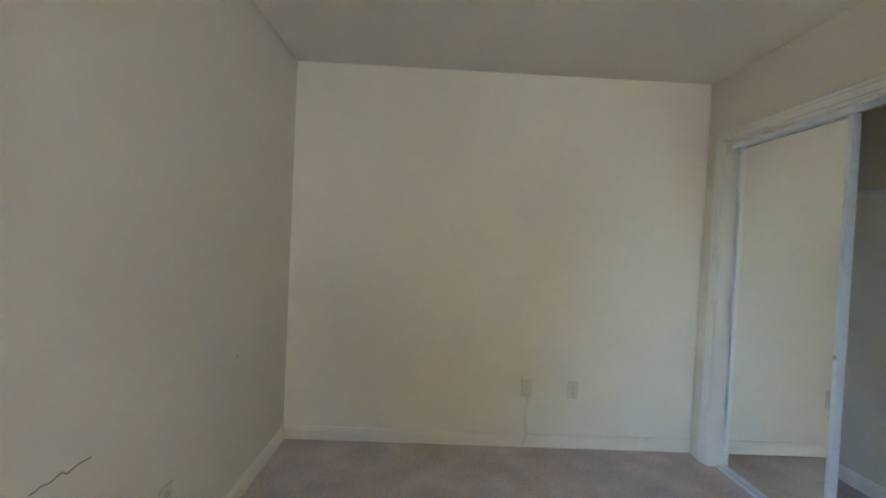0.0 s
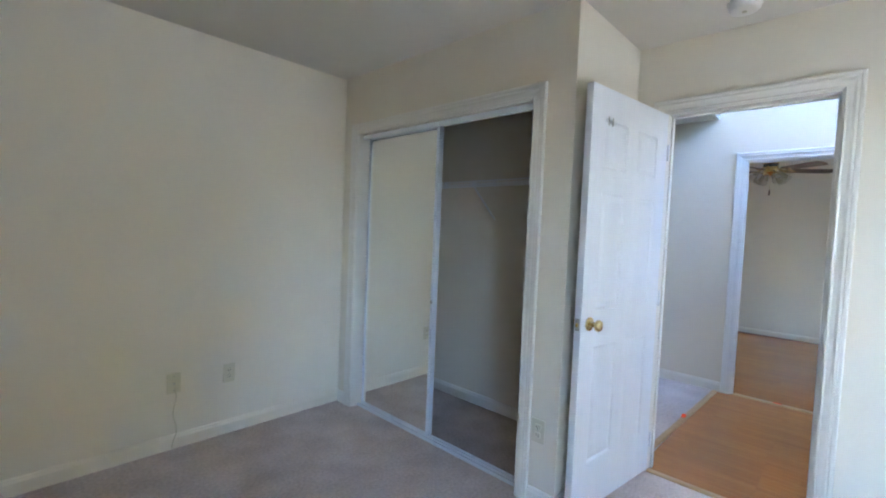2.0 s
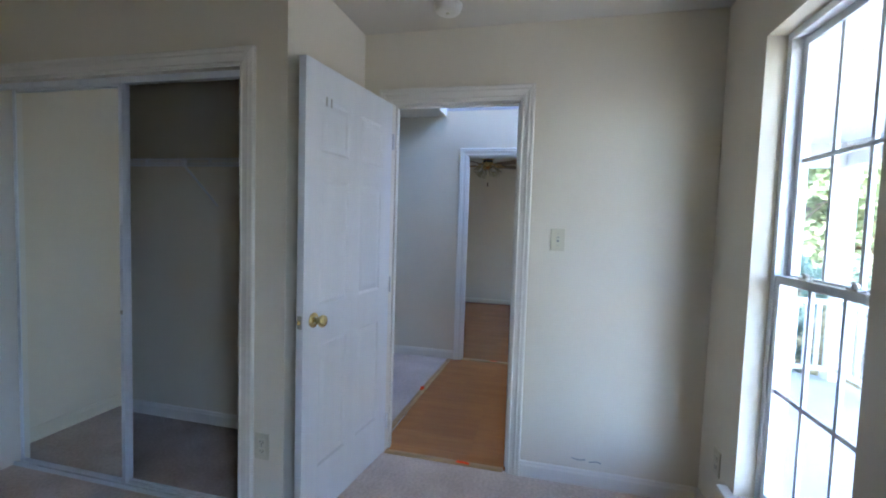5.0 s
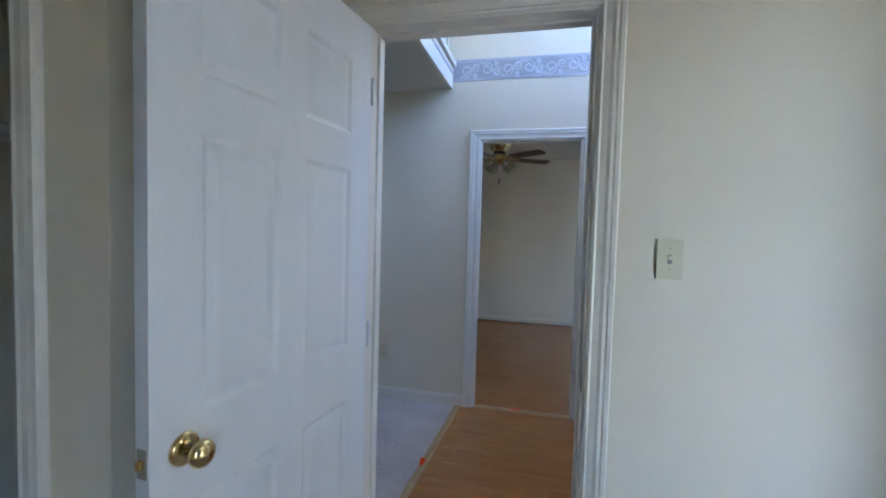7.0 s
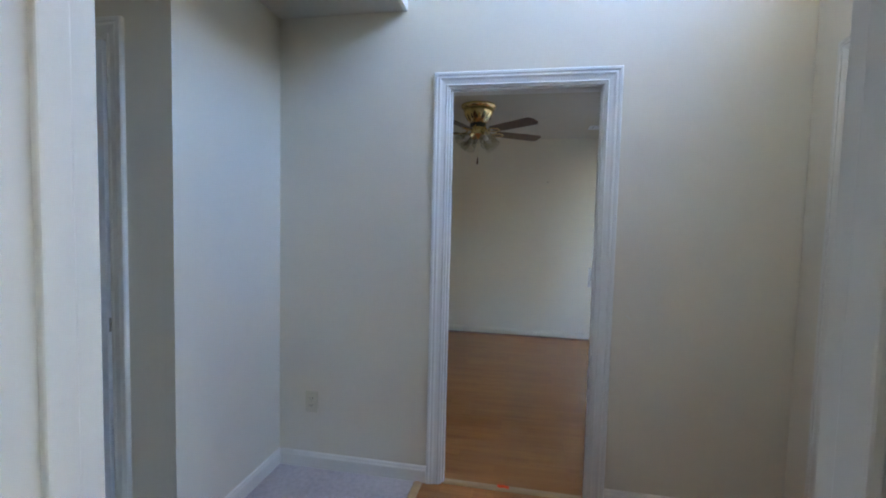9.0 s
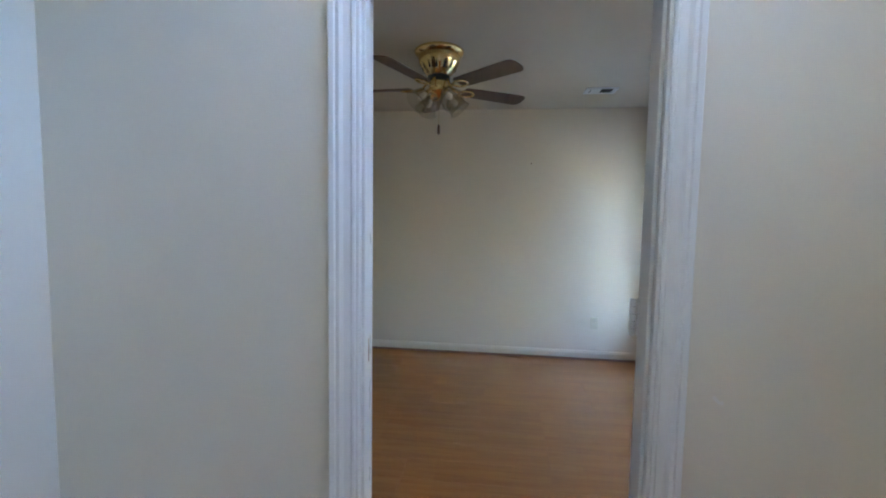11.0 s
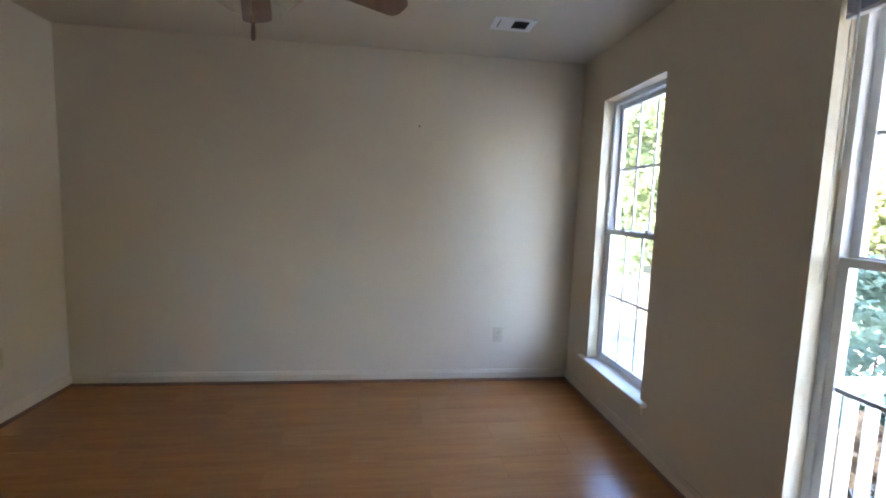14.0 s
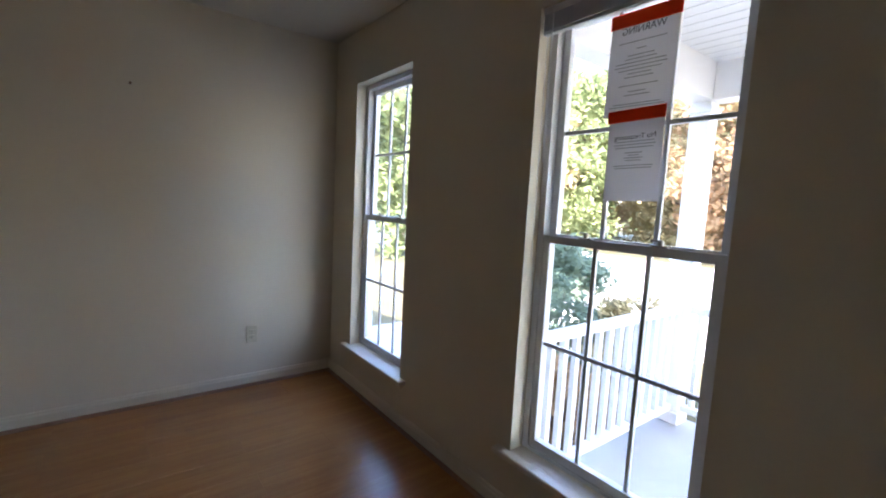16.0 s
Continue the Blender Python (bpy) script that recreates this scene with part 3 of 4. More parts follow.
# ---- bedroom things ----
def six_panel_door(m, width=0.762, height=2.03, thick=0.035, name="door_1", label="white six-panel door standing open on beige carpet"):
    """A six-panel door; x runs from the hinge to the free edge, y through it, the origin at the hinge's foot."""
    door = root(name, label, "door", m)
    cols = ((0.112, width / 2 - 0.048), (width / 2 + 0.048, width - 0.112))
    rows = ((0.24, 0.81), (0.985, 1.545), (1.655, 1.885))
    rec = 0.007
    xs = sorted({0.0, width, *[v for c in cols for v in c]})
    zs = sorted({0.0, height, *[v for r in rows for v in r]})

    def empty(x, y, z):
        return any(c[0] < x < c[1] for c in cols) and any(r[0] < z < r[1] for r in rows) and not rec < y < thick - rec
    part("leaf", solid(xs, [0.0, rec, thick - rec, thick], zs, empty), DOORP, door)
    for c in cols:
        for r in rows:
            for side in (0, 1):
                bm = bmesh.new()
                y0 = rec if side == 0 else thick - rec
                out = -1 if side == 0 else 1
                rings = []
                for inset, depth in ((0.0, 0.007), (0.012, 0.001), (0.016, 0.001), (0.040, 0.006)):
                    rings.append([bm.verts.new((x, y0 + out * depth, z)) for x, z in ((c[0] + inset, r[0] + inset), (c[1] - inset, r[0] + inset), (c[1] - inset, r[1] - inset), (c[0] + inset, r[1] - inset))])
                for p, q in zip(rings, rings[1:]):
                    for i in range(4):
                        bm.faces.new((p[i], p[(i + 1) % 4], q[(i + 1) % 4], q[i]))
                bm.faces.new(rings[-1])
                part("panel", bm, DOORP, door)
    kx, kz = width - 0.07, 0.925
    for out, y0, reach in ((-1, 0.0, 0.062), (1, thick, 0.040)):
        rot = Matrix.Translation((kx, y0, kz)) @ Matrix.Rotation(radians(90 * -out), 4, "X")
        s = reach / 0.062
        bm = lathe(bmesh.new(), [(0.0, 0.0), (0.033, 0.0), (0.033, 0.004), (0.028, 0.009), (0.014, 0.012)], 28, rot)
        rosette = part("rosette", bm, BRASS, door, "polished brass rosette")
        bm = lathe(bmesh.new(), [(0.011, 0.010 * s), (0.011, 0.028 * s), (0.018, 0.033 * s), (0.026, 0.041 * s), (0.0275, 0.049 * s), (0.024, 0.057 * s), (0.014, 0.062 * s), (0.0, 0.063 * s)], 28, rot)
        part("knob", bm, BRASS, rosette, "polished brass round knob")
    part("latch_plate", boxed(width - 0.0005, width + 0.002, 0.006, 0.029, kz - 0.028, kz + 0.028, 0.0007), STEEL, door, "dull metal latch plate")
    part("latch_bolt", boxed(width, width + 0.011, 0.011, 0.024, kz - 0.009, kz + 0.009, 0.003), BRASS, door)
    for z in (0.18, 1.0, 1.82):
        bm = tube(bmesh.new(), (-0.006, -0.006, z - 0.045), (-0.006, -0.006, z + 0.045), 0.006, 10)
        part("hinge", bm, DOORP, door)
    # marks of a removed hook near the top
    for x in (0.62, 0.585) if name == "door_1" else ():
        bm = boxed(x - 0.004, x + 0.004, -0.0008, 0.0004, 1.86, 1.90)
        part("scuff", bm, STEEL, door, "small dark scuff in the paint")
    return door


six_panel_door(pose(3.236, 1.227, 0.012, 0, 0, 180 - 6.9) @ Matrix.Diagonal((1, -1, 1, 1)))
six_panel_door(pose(NOOK_X + 0.036, ND_Y1 - 0.018, 0.012, 0, 0, -94), 0.70, name="door_2", label="white six-panel door ajar off the carpeted passage")
six_panel_door(pose(3.985, FOYER_S - 0.085, 0.012), 0.91, name="door_3", label="white panelled front door, shut")
strike = boxed(DOOR_X + 0.018, DOOR_X + 0.044, D1_Y0 + 0.0155, D1_Y0 + 0.018, 0.885, 0.945, 0.0007)
lone("strike_plate", strike, STEEL, "dull metal strike plate on the white door jamb", "strike plate")

# closet sliding mirrors
closet = root("closet_mirror_door", "sliding mirror door in a white metal frame", "mirror door", pose(2.54, 0, 0))


def mirror_panel(top, x, y0, y1, z0, z1):
    s = 0.022
    part("mirror_glass", boxed(x + 0.004, x + 0.009, y0 + s - 0.004, y1 - s + 0.004, z0 + s - 0.004, z1 - s + 0.004), MIRROR, top, "silver mirror glass")
    for a, b in ((y0, y0 + s), (y1 - s, y1)):
        part("stile", boxed(x, x + 0.022, a, b, z0, z1, 0.003), ALU, top)
    for a, b in ((z0, z0 + s + 0.004), (z1 - s, z1)):
        part("frame_rail", boxed(x + 0.002, x + 0.020, y0 + s, y1 - s, a, b, 0.002), ALU, top)
    part("backing", boxed(x + 0.010, x + 0.016, y0 + s - 0.004, y1 - s + 0.004, z0 + s, z1 - s), GREY, top)


MIR_Y0 = 2.335
mirror_panel(closet, 0.0, MIR_Y0, CL_Y1 - 0.058, 0.022, 2.0)
part("finger_pull", boxed(-0.004, 0.0, MIR_Y0 + 0.004, MIR_Y0 + 0.018, 0.88, 0.90, 0.001), STEEL, closet)
closet_2 = root("closet_mirror_door", "second sliding mirror door parked behind the first", "mirror door", pose(2.572, 0, 0))
mirror_panel(closet_2, 0.0, MIR_Y0 + 0.012, CL_Y1 - 0.05, 0.022, 1.995)
lone("closet_head_track", boxed(2.522, 2.60, CL_Y0 + 0.015, CL_Y1 - 0.015, 2.0, 2.011, 0.002), ALU, "white metal head track of the closet doors", "track")
fas = lone("closet_track_fascia", boxed(2.512, 2.521, CL_Y0 + 0.015, CL_Y1 - 0.015, 1.98, 2.011, 0.002), ALU, "white metal fascia hiding the closet track", "track")
bm = boxed(2.53, 2.60, CL_Y0 + 0.015, CL_Y1 - 0.015, 0.0, 0.006, 0.001)
for x in (2.536, 2.566, 2.594):
    box(bm, x - 0.002, x + 0.002, CL_Y0 + 0.016, CL_Y1 - 0.016, 0.006, 0.018)
lone("closet_floor_track", bm, ALU, "pale metal floor track of the closet doors", "track")

# wire shelf
shelf = root("closet_wire_shelf", "white coated wire shelf with diagonal braces", "wire shelf", pose(0, 0, 1.692))
y0, y1, xf, xb = CORNER_Y + 0.115, BED_N - 0.005, 2.97, DOOR_X - 0.006
bm = bmesh.new()
k = int((y1 - y0) / 0.03)
for i in range(k + 1):
    y = y0 + (y1 - y0) * i / k
    tube(bm, (xf, y, 0.006), (xb, y, 0.006), 0.0012, 5)
    if i % 10 == 0:
        tube(bm, (xf, y, 0.006), (xf, y, -0.028), 0.0016, 5)
part("deck_wires", bm, WIRE, shelf)
for x, z in ((xf, 0.008), (xf, -0.030), (xb, 0.003), ((xf + xb) / 2, 0.002)):
    part("long_wire", tube(bmesh.new(), (x, y0, z), (x, y1, z), 0.0035, 8), WIRE, shelf)
for y in (2.40,):
    brace = part("brace", tube(bmesh.new(), (xf + 0.004, y, -0.03), (xb, y, -0.25), 0.0062, 8), WIRE, shelf)
    part("clip", boxed(xf - 0.006, xf + 0.012, y - 0.008, y + 0.008, -0.036, 0.012, 0.002), WIRE, brace)
for y in (2.22, 2.66):
    part("clip", boxed(xf - 0.006, xf + 0.006, y - 0.009, y + 0.009, -0.036, 0.012, 0.002), WIRE, shelf)


# outlets and switches: local x across, z up, facing -y
def plate_base(name, label, category, m, w=0.072, h=0.117):
    top = root(name, label, category, m, group="wall plates")
    part("plate", boxed(-w / 2, w / 2, -0.006, 0.0, -h / 2, h / 2, 0.0025), ALMOND, top)
    return top


def outlet(m, label):
    top = plate_base("wall_outlet", label, "outlet", m)
    for z in (0.02, -0.02):
        face = part("receptacle", boxed(-0.017, 0.017, -0.008, -0.004, z - 0.014, z + 0.014, 0.003), ALMOND, top)
        for x in (-0.007, 0.007):
            part("slot", boxed(x - 0.0012, x + 0.0012, -0.0084, -0.007, z - 0.003, z + 0.006), DARK, face)
        part("ground_hole", tube(bmesh.new(), (0, -0.0084, z - 0.008), (0, -0.007, z - 0.008), 0.0025, 8), DARK, face)
    part("screw", tube(bmesh.new(), (0, -0.0075, 0), (0, -0.005, 0), 0.003, 10), STEEL, top)
    return top


FACE_S, FACE_W, FACE_N, FACE_E = 0, -90, 180, 90
cable_plate = plate_base("cable_outlet", "almond cable plate low on the cream wall", "cable outlet", pose(1.358, BED_N, 0.388, 0, 0, FACE_S))
part("connector", tube(bmesh.new(), (0, -0.014, 0.0), (0, -0.004, 0.0), 0.005, 12), STEEL, cable_plate)
for z in (0.042, -0.042):
    part("screw", tube(bmesh.new(), (0, -0.0075, z), (0, -0.005, z), 0.003, 10), STEEL, cable_plate)
outlet(pose(1.667, BED_N, 0.386, 0, 0, FACE_S), "almond duplex outlet low on the cream wall")
outlet(pose(CLOSET_X, 1.508, 0.377, 0, 0, FACE_W), "almond duplex outlet beside the closet trim")
outlet(pose(HALL_E, 1.879, 0.372, 0, 0, FACE_W), "almond duplex outlet low on the hall wall")
outlet(pose(ROOM_E, -0.162, 0.362, 0, 0, FACE_W), "almond duplex outlet on the far wall near the window")
outlet(pose(7.836, ROOM_N, 0.385, 0, 0, FACE_S), "almond duplex outlet under the return-air grille")
outlet(pose(7.134, ROOM_N, 0.405, 0, 0, FACE_S), "almond cable outlet low on the side wall")
outlet(pose(3.02, BED_S, 0.335, 0, 0, FACE_N), "almond duplex outlet beside the window sill")
outlet(pose(BED_W, 1.99, 0.36, 0, 0, FACE_E), "almond duplex outlet low on the side wall")
sw = plate_base("light_switch", "almond toggle switch plate beside the bedroom doorway", "light switch", pose(DOOR_X, 0.284, 1.31, 0, 0, FACE_W), 0.073, 0.118)
part("toggle_slot", boxed(-0.006, 0.006, -0.0068, -0.005, -0.013, 0.013), GREY, sw)
bm = boxed(-0.0045, 0.0045, -0.018, -0.004, -0.004, 0.006, 0.0015)
bmesh.ops.rotate(bm, cent=(0, -0.004, 0), matrix=Matrix.Rotation(radians(-20), 3, "X"), verts=bm.verts)
part("toggle", bm, ALMOND, sw)
for z in (0.03, -0.03):
    part("screw", tube(bmesh.new(), (0, -0.0075, z), (0, -0.005, z), 0.003, 10), STEEL, sw)


def cord(name, points, r, material, label, category):
    cu = bpy.data.curves.new(name, "CURVE")
    cu.dimensions, cu.bevel_depth, cu.bevel_resolution = "3D", r, 3
    sp = cu.splines.new("POLY")
    sp.points.add(len(points) - 1)
    for p, co in zip(sp.points, points):
        p.co = (*co, 1)
    tmp = bpy.data.objects.new(name, cu)
    me = bpy.data.meshes.new_from_object(tmp)
    bpy.data.objects.remove(tmp)
    me.materials.append(material)
    return tagged(new(name, me), label, category)


cord("coaxial_cable", [(1.362 + 0.012 * math.sin(i * 0.55) * (0.3 + i / 24), BED_N - 0.018 - 0.004 * math.sin(i * 0.4), 0.372 - i * 0.0178) for i in range(21)],
     0.0035, ALMOND, "thin white cable hanging from the wall plate", "cable")

smoke = root("smoke_detector", "round white smoke detector on the ceiling", "smoke detector", pose(2.983, 0.858, H))
part("base_ring", lathe(bmesh.new(), [(0.0, 0.0), (0.070, 0.0), (0.070, -0.010), (0.066, -0.014)], 40), TRIM, smoke)
part("cover", lathe(bmesh.new(), [(0.064, -0.012), (0.062, -0.030), (0.054, -0.038), (0.030, -0.041), (0.0, -0.041)], 40), TRIM, smoke)
part("test_button", lathe(bmesh.new(), [(0.010, -0.041), (0.010, -0.044), (0.0, -0.045)], 16), ALMOND, smoke)

# scuffs on the walls
def scuff(points, width, where, label, material):
    """A thin flake or scratch lying on a wall; where maps (u, w) to the wall."""
    bm = bmesh.new()
    for (u0, w0), (u1, w1) in zip(points, points[1:]):
        d = Vector((u1 - u0, w1 - w0)).normalized() * width
        q = [(u0 - d.y, w0 + d.x), (u0 + d.y, w0 - d.x), (u1 + d.y, w1 - d.x), (u1 - d.y, w1 + d.x)]
        near = [bm.verts.new(where(u, w, 0.0014)) for u, w in q]
        far = [bm.verts.new(where(u, w, 0.0)) for u, w in q]
        bm.faces.new(near)
        for i in range(4):
            bm.faces.new((near[i], near[(i + 1) % 4], far[(i + 1) % 4], far[i]))
    return lone("wall_scuff", bm, material, label, "scuff")


scuff([(1.455, 0.697), (1.49, 0.702), (1.51, 0.696), (1.545, 0.704), (1.56, 0.692), (1.60, 0.698), (1.64, 0.695)], 0.0014, lambda u, w, d: (BED_W + d, u, w), "brown scratch in the paint of the side wall", SHOEM)
scuff([(2.53, 0.728), (2.545, 0.733)], 0.002, lambda u, w, d: (BED_W + d, u, w), "small brown nick in the side wall", SHOEM)
scuff([(0.16, 0.14), (0.12, 0.133), (0.09, 0.14)], 0.002, lambda u, w, d: (DOOR_X - d, u, w), "faint grey scuff above the baseboard", GREY)
scuff([(0.07, 0.13), (0.03, 0.137), (0.01, 0.13)], 0.002, lambda u, w, d: (DOOR_X - d, u, w), "faint grey scuff above the baseboard", GREY)
scuff([(0.262, 0.955), (0.254, 0.945), (0.246, 0.938), (0.238, 0.94)], 0.004, lambda u, w, d: (HALL_E - d, u, w), "chipped paint on the hall wall", TRIM)
for k, (z, n) in enumerate(((1.95, 2), (1.30, 2), (0.98, 4), (0.82, 6), (0.60, 3))):
    scuff([(ROOM_X - 0.022 + 0.004 * math.sin(j * 1.9 + k), z + j * 0.014) for j in range(n + 1)], 0.0008, lambda u, w, d: (u, D2_Y1 - 0.0162 - d, w), "grey chip in the worn door frame", CHIP)
lone("wall_nail", tube(bmesh.new(), (ROOM_E, 0.489, 1.899), (ROOM_E - 0.014, 0.489, 1.902), 0.006, 10), SHOEM, "brown nail plug in the far wall", "nail")


# red tape on the floor
def floor_tape(x, y, w, d, turn, z, label):
    bm = bmesh.new()
    n = 5
    rows = [[bm.verts.new(((i / n - 0.5) * w, s * d / 2 + 0.003 * math.sin(i * 2.1), 0.0015 + 0.002 * abs(math.sin(i * 1.7)))) for s in (-1, 1)] for i in range(n + 1)]
    for a, b in zip(rows, rows[1:]):
        bm.faces.new((a[0], b[0], b[1], a[1]))
    r = bmesh.ops.extrude_face_region(bm, geom=bm.faces[:])
    bmesh.ops.translate(bm, vec=(0, 0, -0.0012), verts=[v for v in r["geom"] if isinstance(v, bmesh.types.BMVert)])
    ob = lone("floor_tape", bm, TAPE, label, "tape", "scraps of tape on the floor")
    ob.matrix_world = pose(x, y, z, 0, 0, turn)


floor_tape(3.246, 0.753, 0.075, 0.022, 85, 0.010, "scrap of red tape on the bedroom threshold strip")
floor_tape(4.256, 1.293, 0.075, 0.028, 8, 0.010, "scrap of red tape on the strip by the carpet")
floor_tape(5.166, 0.818, 0.06, 0.022, 88, 0.010, "scrap of red tape on the far threshold strip")
floor_tape(5.02, 0.292, 0.07, 0.03, 40, 0.002, "crumpled scrap of red tape by the baseboard")

# hinge left on the far door's frame, and its strike plate
hinge = root("door_hinge", "white painted hinge on a doorway without its door", "hinge", pose(5.262, D2_Y0 + 0.022, 1.115))
for i in range(5):
    part("knuckle", tube(bmesh.new(), (-0.004, 0.006, -0.05 + i * 0.02), (-0.004, 0.006, -0.032 + i * 0.02), 0.0065, 12), WORN, hinge)
part("leaf", boxed(-0.016, 0.0, -0.006, -0.003, -0.05, 0.05, 0.001), WORN, hinge)
part("leaf", boxed(0.002, 0.005, 0.006, 0.014, -0.05, 0.05, 0.001), WORN, hinge)
lone("strike_plate", boxed(5.192, 5.218, D2_Y1 - 0.0185, D2_Y1 - 0.0155, 0.965, 1.03, 0.0007), BRASS, "brass strike plate on the scuffed door jamb", "strike plate")

# ---- far room things ----
FAN = (6.85, 1.185)
fan = root("ceiling_fan", "brass ceiling fan with five dark wooden blades", "ceiling fan", pose(*FAN, ROOM_H))
part("canopy", lathe(bmesh.new(), [(0.0, 0.0), (0.152, 0.0), (0.158, -0.010), (0.150, -0.026), (0.132, -0.036)], 40), BRASS, fan, "polished brass ceiling canopy")
part("motor_housing", lathe(bmesh.new(), [(0.132, -0.034), (0.134, -0.05), (0.124, -0.085), (0.100, -0.125), (0.080, -0.150), (0.068, -0.160)], 40), BRASS, fan, "polished brass motor housing")
for i in range(14):
    a = i * math.tau / 14
    part("vent_slot", tube(bmesh.new(), (0.096 * math.cos(a), 0.096 * math.sin(a), -0.126), (0.121 * math.cos(a), 0.121 * math.sin(a), -0.085), 0.007, 6, 0.003), DARK, fan)
part("rotor_ring", lathe(bmesh.new(), [(0.070, -0.158), (0.072, -0.185), (0.060, -0.192)], 32), DARK, fan, "dark ring that carries the blades")
part("switch_cup", lathe(bmesh.new(), [(0.058, -0.190), (0.062, -0.205), (0.062, -0.245), (0.050, -0.262), (0.020, -0.272), (0.014, -0.29), (0.0, -0.295)], 32), BRASS, fan, "polished brass switch housing")
for i in range(5):
    a = 14 + 72 * i
    turn = Matrix.Rotation(radians(a), 4, "Z")
    bm = bmesh.new()
    outline = [(0.175, -0.048), (0.19, -0.056), (0.595, -0.066), (0.618, -0.058), (0.632, -0.036), (0.635, 0.0), (0.632, 0.036), (0.618, 0.058), (0.595, 0.066), (0.19, 0.056), (0.175, 0.048)]
    lo = [bm.verts.new((x, y, 0.0)) for x, y in outline]
    hi = [bm.verts.new((x, y, 0.006)) for x, y in outline]
    bm.faces.new(lo)
    bm.faces.new(list(reversed(hi)))
    for j in range(len(lo)):
        bm.faces.new((lo[j], lo[(j + 1) % len(lo)], hi[(j + 1) % len(lo)], hi[j]))
    tilt = turn @ Matrix.Translation((0, 0, -0.235)) @ Matrix.Rotation(radians(-11), 4, "X")
    bmesh.ops.transform(bm, matrix=tilt, verts=bm.verts)
    blade = part("blade", bm, BLADE, fan, "dark walnut-stained wooden blade")
    bm = bmesh.new()
    ring = []
    for j in range(20):
        t = j * math.tau / 20
        ring.append([(0.195 + (0.052 + 0.008 * math.cos(u)) * math.cos(t), (0.036 + 0.008 * math.cos(u)) * math.sin(t), -0.007 + 0.006 * math.sin(u)) for u in [q * math.tau / 6 for q in range(6)]])
    vs = [[bm.verts.new(p) for p in r] for r in ring]
    for j in range(20):
        for q in range(6):
            f = bm.faces.new((vs[j][q], vs[j][(q + 1) % 6], vs[(j + 1) % 20][(q + 1) % 6], vs[(j + 1) % 20][q]))
            f.smooth = True
    tube(bm, (0.066, 0, 0.05), (0.11, 0, 0.0), 0.008, 8)
    tube(bm, (0.11, 0, 0.0), (0.148, 0, -0.006), 0.008, 8)
    bmesh.ops.transform(bm, matrix=tilt, verts=bm.verts)
    part("blade_iron", bm, BRASS, blade, "brass blade arm with an oval ring")
for i in range(4):
    a = radians(40 + 90 * i)
    out = Vector((math.cos(a), math.sin(a), 0))
    base = out * 0.055 + Vector((0, 0, -0.245))
    way = (out * 0.75 + Vector((0, 0, -0.66))).normalized()
    m = Matrix.Translation(base + way * 0.035) @ way.to_track_quat("Z", "Y").to_matrix().to_4x4()
    arm = part("light_arm", tube(bmesh.new(), base, base + way * 0.05, 0.014, 14), BRASS, fan)
    bm = lathe(bmesh.new(), [(0.022, 0.0), (0.030, 0.012), (0.050, 0.03), (0.061, 0.06), (0.062, 0.085), (0.069, 0.105), (0.075, 0.114), (0.072, 0.114), (0.060, 0.086), (0.058, 0.06), (0.047, 0.032), (0.024, 0.012)], 28, m)
    shade = part("glass_shade", bm, SHADE, arm, "frosted bell-shaped glass shade")
    part("bulb", lathe(bmesh.new(), [(0.0, 0.078), (0.014, 0.074), (0.02, 0.06), (0.016, 0.04), (0.011, 0.02), (0.011, 0.005)], 16, m), TRIM, arm)
chain = bmesh.new()
tube(chain, (0.02, 0.0, -0.28), (0.02, 0.0, -0.46), 0.0013, 6)
part("pull_chain", chain, BRASS, fan)
part("chain_fob", lathe(bmesh.new(), [(0.0, -0.42), (0.006, -0.425), (0.008, -0.45), (0.009, -0.475), (0.005, -0.485), (0.0, -0.486)], 14, Matrix.Translation((0.02, 0.0, -0.03))), BLADE, fan, "brown wooden chain fob")


def vent_grille(name, label, m, w, h, slats, halves):
    """A louvred cover: local x across, z up, facing -y."""
    top = root(name, label, "air vent", m)
    b = 0.022
    part("frame", solid([-w / 2, -w / 2 + b, w / 2 - b, w / 2], [-0.008, 0.0], [-h / 2, -h / 2 + b, h / 2 - b, h / 2],
                        lambda x, y, z: abs(x) < w / 2 - b and abs(z) < h / 2 - b), VINYL, top)
    part("backing", boxed(-w / 2 + b, w / 2 - b, -0.0016, -0.0004, -h / 2 + b, h / 2 - b), GREY, top)
    for i in range(slats):
        z = -h / 2 + b + (h - 2 * b) * (i + 0.5) / slats
        bm = boxed(-w / 2 + b, w / 2 - b, -0.0045, -0.0035, z - 0.0045, z + 0.0045)
        bmesh.ops.rotate(bm, cent=(0, -0.004, z), matrix=Matrix.Rotation(radians(38), 3, "X"), verts=bm.verts)
        part("slat", bm, VINYL, top)
    for i in range(1, halves):
        x = -w / 2 + w * i / halves
        part("mullion", boxed(x - 0.006, x + 0.006, -0.009, -0.002, -h / 2 + b, h / 2 - b), VINYL, top)


